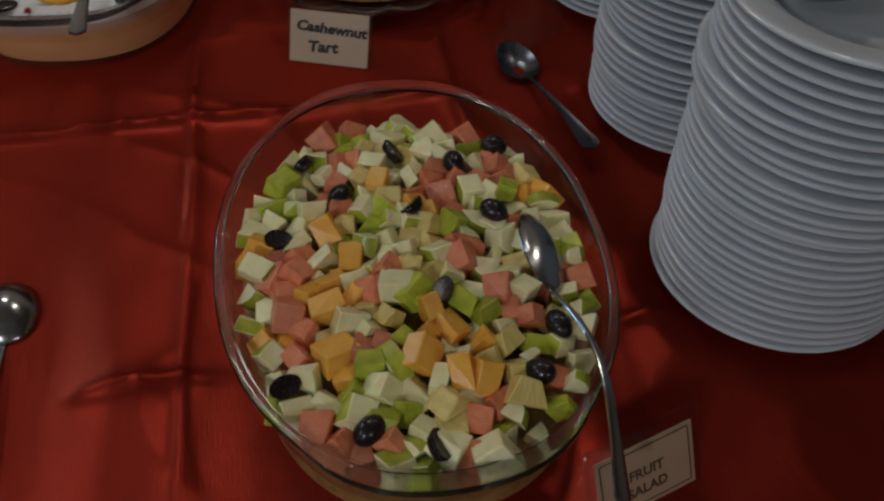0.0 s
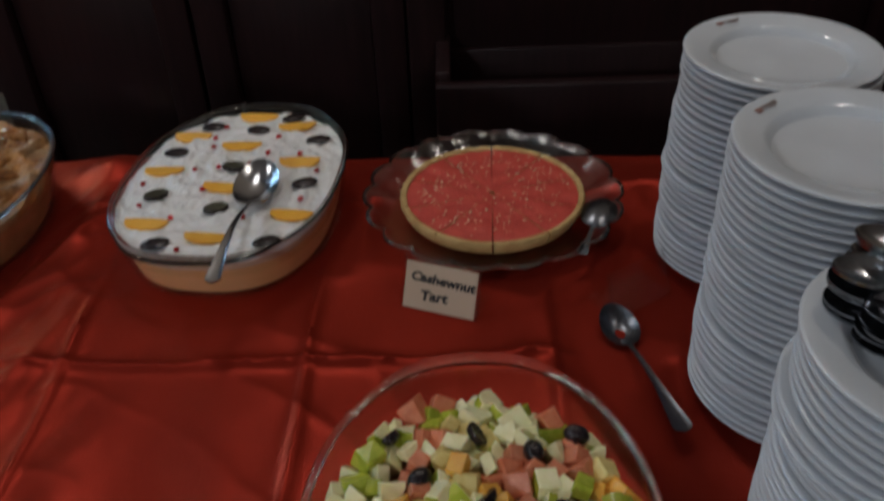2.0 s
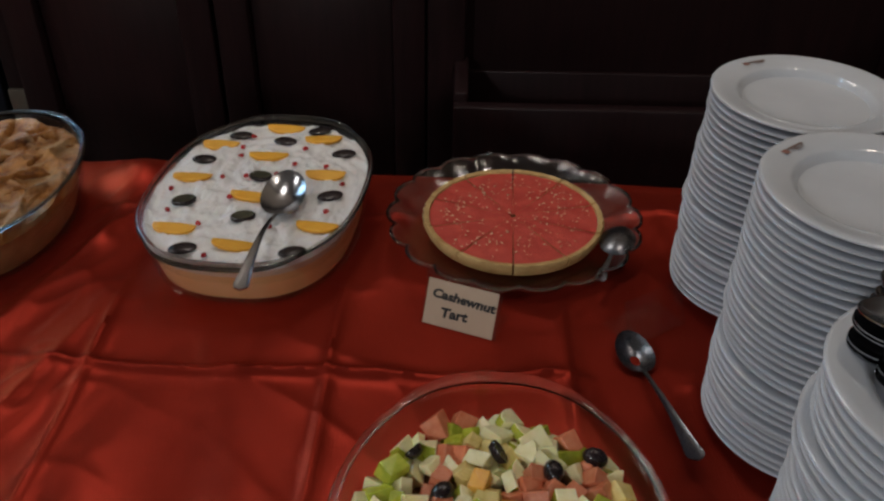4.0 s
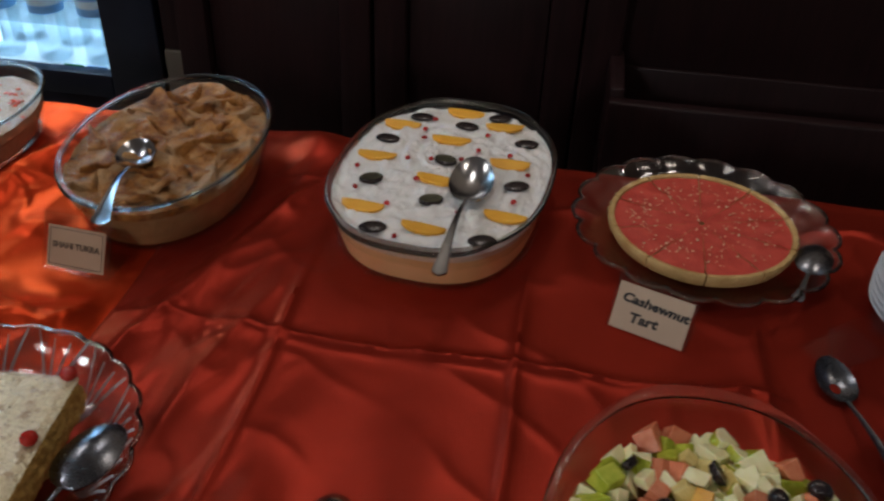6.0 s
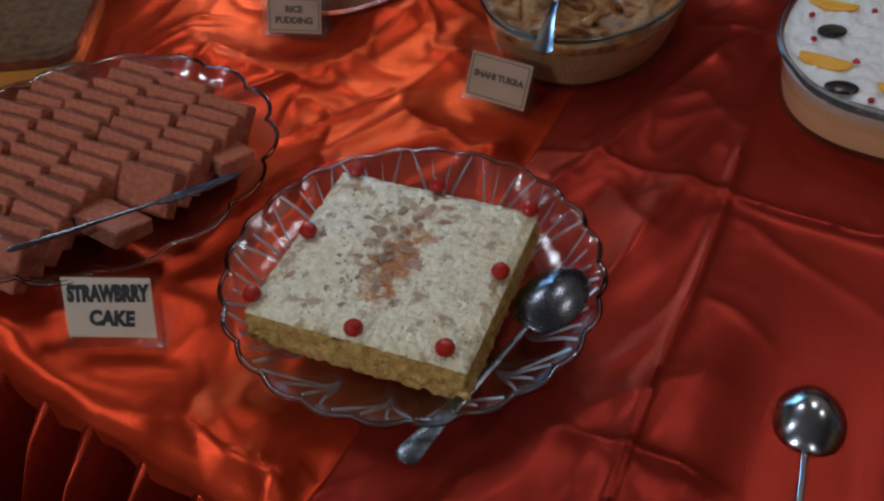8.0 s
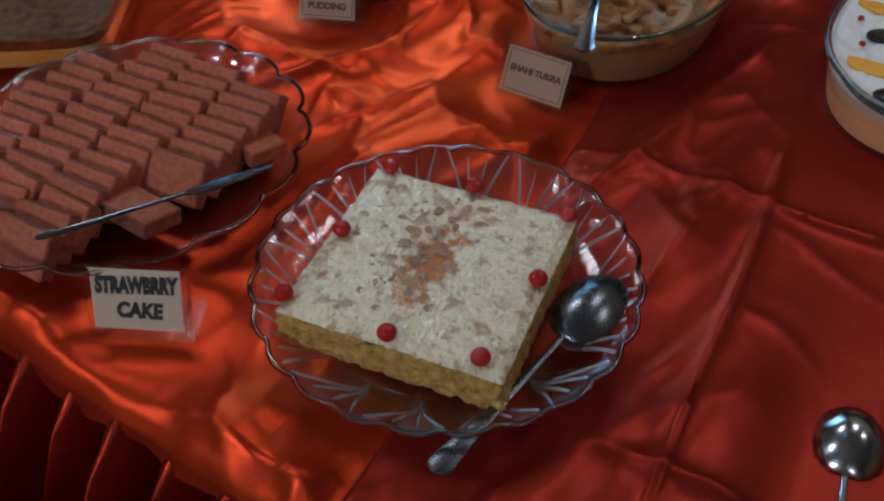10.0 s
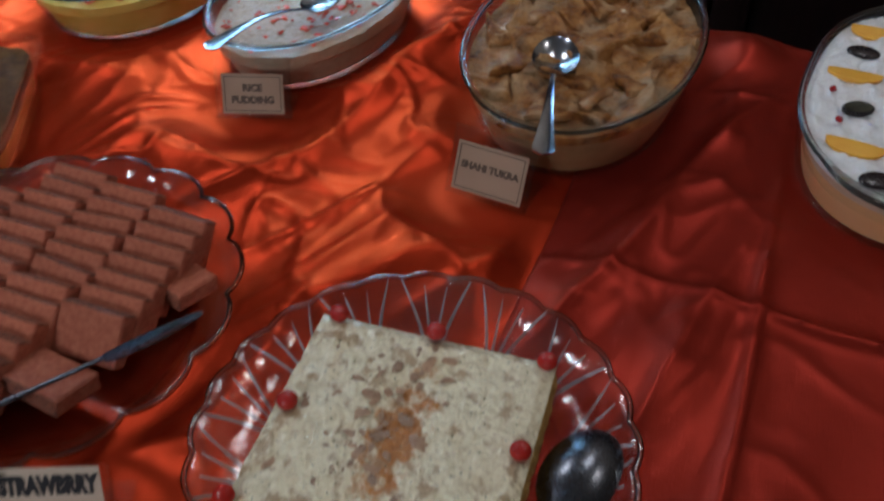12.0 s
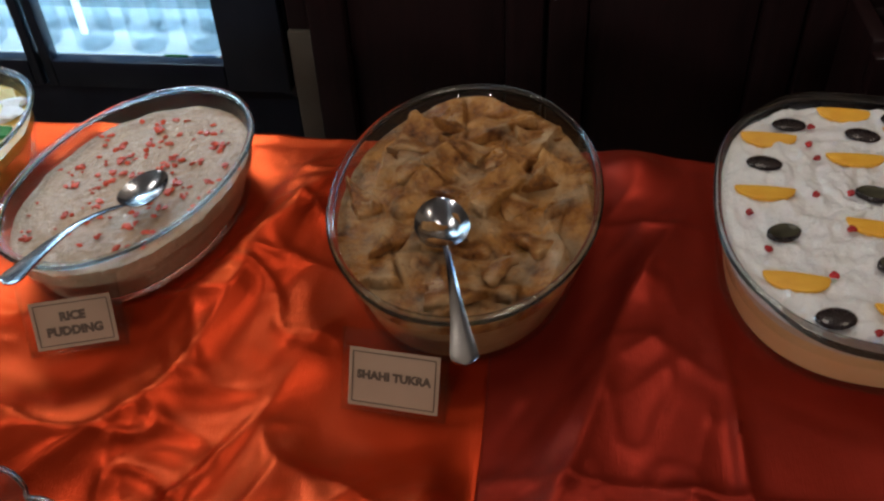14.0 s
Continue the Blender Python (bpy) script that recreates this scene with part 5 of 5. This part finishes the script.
def build_tart():
    cx, cy, r = -0.011, 0.443, 0.1045
    tp = glass_plate("tart_plate", "ornate scalloped pressed-glass plate with a tart on it", -0.0105, 0.435, 0.141, 18, 0.060, 0.038, 0.095, 0, 0.6, 0.014, M_TARTGLASS)
    for k in range(72):
        t = 2 * math.pi * k / 72
        q = 0.141 * (1 + 0.060 * (abs(math.cos(9 * t)) ** 0.6 - 0.5)) - 0.001
        bm = bmesh.new()
        bmesh.ops.create_icosphere(bm, subdivisions=2, radius=0.0027 + 0.001 * (k % 4 == 0), matrix=Matrix.Translation((q * math.cos(t), q * math.sin(t), 0.0445)))
        part("glass_knob", bm, M_TARTGLASS, tp)
    tt = thing("cashew_tart", "round pastry tart with red filling and nut crumbs, cut in wedges", "tart", pose(cx, cy, T + 0.0035))
    count = 10
    rng = random.Random(31)
    start = 88.0
    for k in range(count):
        a0, a1 = radians(start + 36 * k + 0.5), radians(start + 36 * (k + 1) - 0.5)
        m = 10
        angs = [a0 + (a1 - a0) * i / m for i in range(m + 1)]
        def arc(rad, z, wav=0.0):
            return [((rad + wav * math.cos(60 * t)) * math.cos(t), (rad + wav * math.cos(60 * t)) * math.sin(t), z) for t in angs]
        def sector(profile_rings):
            bm = bmesh.new()
            rows = []
            for ring in profile_rings:
                rows.append([bm.verts.new(v) for v in ring])
            for p, q in zip(rows, rows[1:]):
                for i in range(m):
                    bm.faces.new((p[i], p[i + 1], q[i + 1], q[i]))
            for i in (0, m):
                bm.faces.new([row[i] for row in rows])
            bmesh.ops.recalc_face_normals(bm, faces=bm.faces)
            return bm
        sl = part("tart_slice", sector([arc(0.002, 0.0235), arc(r * 0.95, 0.0235), arc(r * 0.985, 0.030, 0.0007), arc(r, 0.037, 0.0012), arc(r * 0.985, 0.0395, 0.0008), arc(r * 0.935, 0.0385), arc(r * 0.925, 0.033), arc(0.002, 0.033)]), M_CRUST, tt, "baked golden pastry wedge", smooth=50)
        bm = bmesh.new()
        rows = []
        for i in range(15):
            rad = 0.003 + (r * 0.928 - 0.003) * i / 14
            rows.append([bm.verts.new((rad * math.cos(t), rad * math.sin(t), 0.0365 + 0.0012 * noise.noise((rad * math.cos(t) * 70, rad * math.sin(t) * 70, 3)))) for t in angs])
        edge = [bm.verts.new((v.co.x, v.co.y, 0.0331)) for v in rows[-1]]
        for p, q in zip(rows + [edge], rows[1:] + [edge]):
            if p is q:
                continue
            for i in range(m):
                bm.faces.new((p[i], p[i + 1], q[i + 1], q[i]))
        part("filling", bm, M_REDFILL, sl, "glossy red filling", smooth=70)
    shapes = [bit_mesh("nut_crumb", s + 30, (0.0014, 0.0010, 0.0007)) for s in range(3)]
    for k in range(260):
        rad, t = 0.075 * rng.random() ** 0.5 + abs(rng.gauss(0, 0.012)), rng.uniform(0, 6.28)
        if rad > r * 0.88:
            continue
        p = part("nut_crumb", rng.choice(shapes), M_NUT, tt, smooth=0)
        s = rng.uniform(0.5, 1.3)
        p.matrix_basis = Matrix.LocRotScale((rad * math.cos(t), rad * math.sin(t), 0.0385), Euler((rng.uniform(-.5, .5), 0, rng.uniform(0, 6.28))), (s, s, s))
    spoon((0.078, 0.335, 0.7945), (0.118, 0.435, 0.783), "dark steel cake server resting on a glass plate", 0.062, 0.038, 0.008, 180, M_DARKSTEEL, 0.008, arch=0.002)


build_tart()


# ------------------------------------------------------------------ chocolate cake in a square dish
def build_chocolate():
    cx, cy, turn = -1.232, 0.150, 30
    d = thing("square_dish", "square glass baking dish of dark chocolate sponge", "glass dish", pose(cx, cy, T + 0.0025, 0, 0, turn))
    def ring(k, z, pw=7):
        return oval(0.125 * k, 0.105 * k, z, 64, pw)
    part("vessel", loft([ring(0.9, 0), ring(0.93, 0.004), ring(0.97, 0.045), ring(1.04, 0.048), ring(1.04, 0.052), ring(0.96, 0.051), ring(0.90, 0.008)], True, True), M_GLASS, d)
    ck = thing("chocolate_sponge", "dark brown chocolate sponge filling a glass dish", "cake", pose(cx, cy, T + 0.0025, 0, 0, turn))
    part("layer", loft([ring(0.885, 0.009), ring(0.90, 0.012), ring(0.93, 0.030)], True, True), M_CUSTARD, ck, "yellow base layer")
    part("crumb", oval_top(0.125 * 0.93, 0.105 * 0.93, 0.042, lambda x, y: 0.004 * noise.noise((x * 60, y * 60, 3)), 7, 30, 90, 0.011), M_CHOC, ck)


build_chocolate()


# ------------------------------------------------------------------ plates
def build_plates():
    k = 0.808
    prof = [(0.066, 0.0), (0.068, -0.0005), (0.071, 0.0), (0.074, 0.0045), (0.084, 0.0118), (0.104, 0.0158), (0.1100, 0.0164), (0.1118, 0.0174), (0.1120, 0.0190), (0.1108, 0.0200), (0.1085, 0.0202),
            (0.100, 0.0185), (0.083, 0.0150), (0.079, 0.0135), (0.073, 0.0060), (0.066, 0.0046), (0.030, 0.0042), (0.002, 0.0042)]
    bm = loft(lathe([(k * q, k * z) for q, z in prof], 72), True, True)
    me = bpy.data.meshes.new("plate")
    bm.to_mesh(me)
    bm.free()
    rng = random.Random(8)
    stacks = ((0.250, 0.365, 0.985, -95), (0.243, 0.160, 1.005, -100), (0.231, -0.044, 0.990, -95))
    for n, (cx, cy, ztop, la) in enumerate(stacks):
        pitch = 0.0078
        count = int((ztop - 0.0163 - T) / pitch) + 1
        ox = oy = 0.0
        for k in range(count):
            if rng.random() < 0.25:
                ox, oy = rng.gauss(0, 0.0018), rng.gauss(0, 0.0018)
            lean = k / count
            p = tagged(part("plate", me, M_CHINA, None, smooth=35), "white china dessert plate in a tall stack", "plate", "stacked dessert plates")
            p.matrix_world = pose(cx + ox + 0.005 * lean + rng.gauss(0, 0.0005), cy + oy + 0.003 * lean + rng.gauss(0, 0.0005), T + 0.003 + k * pitch, rng.gauss(0, 0.25), rng.gauss(0, 0.25), rng.uniform(0, 360))
            if k == count - 1:
                x, y, z = p.matrix_world.translation
                for (w, hgt, mt, off, out) in ((0.020, 0.0022, M_LOGO_G, 0.004, 0.0790), (0.016, 0.0009, M_LOGO_G, 0.005, 0.0764), (0.010, 0.0009, M_LOGO_G, 0.005, 0.0748), (0.006, 0.0058, M_LOGO_R, -0.010, 0.0775)):
                    q = tagged(part("plate_print", block((w, hgt, 0.0004), (off, out, 0.0152), 0.0001, 1), mt, p), "small printed mark on the rim")
                    q.matrix_basis = Matrix.Rotation(-p.matrix_world.to_euler().z + radians(100 if n else 85) - radians(60), 4, "Z")
    # bundle of dessert spoons on the nearest stack
    zt = stacks[2][2] - 0.012
    b, h = spoon_pieces(0.168, 0.055, 0.038, 0.009, grip=0.009, arch=0.006)
    proto = thing("dessert_spoon", "shiny steel dessert spoon in a heap on stacked plates", "spoon", pose(0, 0, 0), "dessert spoons on the plates")
    part("bowl", b, M_STEEL, proto, smooth=50)
    part("handle", h, M_STEEL, proto, smooth=50)
    k = 0
    for col, (dx, dy, rz) in enumerate(((-0.075, 0.050, 62), (-0.045, 0.085, 40), (-0.068, 0.012, 75), (-0.035, 0.060, 50))):
        for lev in range((7, 8, 6, 6)[col]):
            m = pose(0.233 + 0.85 * dx + rng.gauss(0, 0.002), -0.040 + 0.85 * dy + rng.gauss(0, 0.002) , zt + 0.010 + lev * 0.0042, -4, rng.gauss(0, 6), rz + rng.gauss(0, 4)) @ pose(0, -0.168, 0)
            if k == 0:
                proto.matrix_world = m
            else:
                copy_thing(proto, m)
            k += 1


build_plates()


# ------------------------------------------------------------------ loose spoons on the cloth
spoon((0.134, 0.097, T + 0.006), (0.098, 0.270, T + 0.016), "dull steel serving spoon lying on red satin", 0.054, 0.036, 0.009, 0, M_DARKSTEEL, 0.010, arch=0.004)
spoon((-0.313, -0.205, T + 0.016), (-0.325, 0.031, T + 0.006), "round-bowled steel soup ladle lying face down on red satin", 0.056, 0.046, 0.015, 180, M_STEEL, 0.0095, "ladle", -0.006)


# ------------------------------------------------------------------ name cards
def lettering(text, size, bold=0.0, shear=0.0):
    cu = bpy.data.curves.new("lettering", "FONT")
    cu.body, cu.size, cu.align_x, cu.align_y = text, size, "CENTER", "CENTER"
    cu.offset, cu.shear, cu.extrude, cu.resolution_u = bold, shear, 0.0001, 3
    ob = bpy.data.objects.new("lettering", cu)
    scene.collection.objects.link(ob)
    me = bpy.data.meshes.new_from_object(ob.evaluated_get(bpy.context.evaluated_depsgraph_get()))
    bpy.data.objects.remove(ob)
    bpy.data.curves.remove(cu)
    return me


def name_card(lines, left, right, label, w, h, lean=24, paper=(0.9, 0.86), border=True, bold=0.0, shear=0.0, drop=0.0):
    """A clear acrylic stand with a leaning front sheet that holds a paper card, and a foot behind."""
    lx, ly = left
    rx, ry = right
    ang = math.degrees(math.atan2(ry - ly, rx - lx))
    c = thing("name_card", label, "name card", pose((lx + rx) / 2, (ly + ry) / 2, T + 0.0025, 0, 0, ang), "dessert name cards")
    tilt = Matrix.Rotation(radians(-lean), 4, "X")
    st = part("stand", block((w, 0.0022, h), (0, 0, h / 2), 0.0006, 1, m=tilt), M_ACRYL, c, "clear acrylic sheet")
    part("foot", block((w, 0.045, 0.0022), (0, 0.022, 0.0011), 0.0006, 1), M_ACRYL, st)
    for sx in (-1, 1):
        part("edge", block((0.0018, 0.0040, h), (sx * (w / 2 - 0.0004), 0, h / 2), 0.0005, 1, m=tilt), M_ACRYL, st)
    pw, ph = w * paper[0], h * paper[1]
    pz = h * 0.5 - drop
    part("paper", block((pw, 0.0006, ph), (0, -0.0018, pz), 0, m=tilt), M_PAPER if border else M_CARD, c, "cream paper card")
    if border:
        for (bw, bh, bx, bz) in ((pw - 0.006, 0.0008, 0, ph / 2 - 0.003), (pw - 0.006, 0.0008, 0, -ph / 2 + 0.003), (0.0008, ph - 0.006, pw / 2 - 0.003, 0), (0.0008, ph - 0.006, -pw / 2 + 0.003, 0)):
            part("border", block((bw, 0.0003, bh), (bx, -0.00235, pz + bz), 0, m=tilt), M_PRINT, c)
    for text, size, dx, dz, rot, *tall in lines:
        p = part("lettering", lettering(text, size, bold, shear), M_PRINT if border else M_INK, c, smooth=0)
        p.matrix_basis = tilt @ pose(dx, -0.0024, pz + dz, 90, 0, 0) @ pose(0, 0, 0, 0, 0, rot) @ Matrix.Diagonal((1, tall[0] if tall else 1, 1, 1))
    return c


name_card([("Cashewnut", 0.0150, 0.002, 0.0085, -2, 0.85), ("Tart", 0.0165, -0.006, -0.009, 2, 0.85)], (-0.108, 0.290), (-0.038, 0.264), "handwritten paper card for the tart in an acrylic stand", 0.082, 0.058, 24, (0.93, 0.84), False, 0.0007, 0.12, 0.003)
name_card([("SHAHI TUKRA", 0.0086, 0, 0.002, 0)], (-0.704, 0.265), (-0.636, 0.259), "printed paper card in a clear acrylic stand by bread pudding", 0.078, 0.064, 26, (0.86, 0.70), True, 0.0005, 0, 0.004)
name_card([("RICE", 0.0096, 0, 0.0058, 0), ("PUDDING", 0.0096, 0, -0.0062, 0)], (-0.960, 0.293), (-0.900, 0.312), "printed paper card in a clear acrylic stand by rice pudding", 0.076, 0.060, 26, (0.82, 0.66), True, 0.0006, 0, 0.005)
name_card([("STRAWBRRY", 0.0108, 0, 0.011, 1, 1.6), ("CAKE", 0.0138, 0.001, -0.009, -1, 1.2)], (-0.848, -0.155), (-0.778, -0.126), "hand-lettered paper card in a clear acrylic stand by pink cake", 0.080, 0.060, 26, (0.86, 0.80), False, 0.0008, 0.12, -0.004)
name_card([("FRUIT", 0.0095, 0, 0.002, 0), ("SALAD", 0.0095, 0, -0.010, 0)], (0.040, -0.226), (0.118, -0.201), "printed paper card in a clear acrylic stand by fruit salad", 0.078, 0.058, 24, (0.88, 0.78), True, 0.0003, 0, 0.003)
name_card([], (0.108, 0.262), (0.160, 0.296), "empty clear acrylic card stand beside stacked plates", 0.075, 0.05, 20, (0.001, 0.001), False)
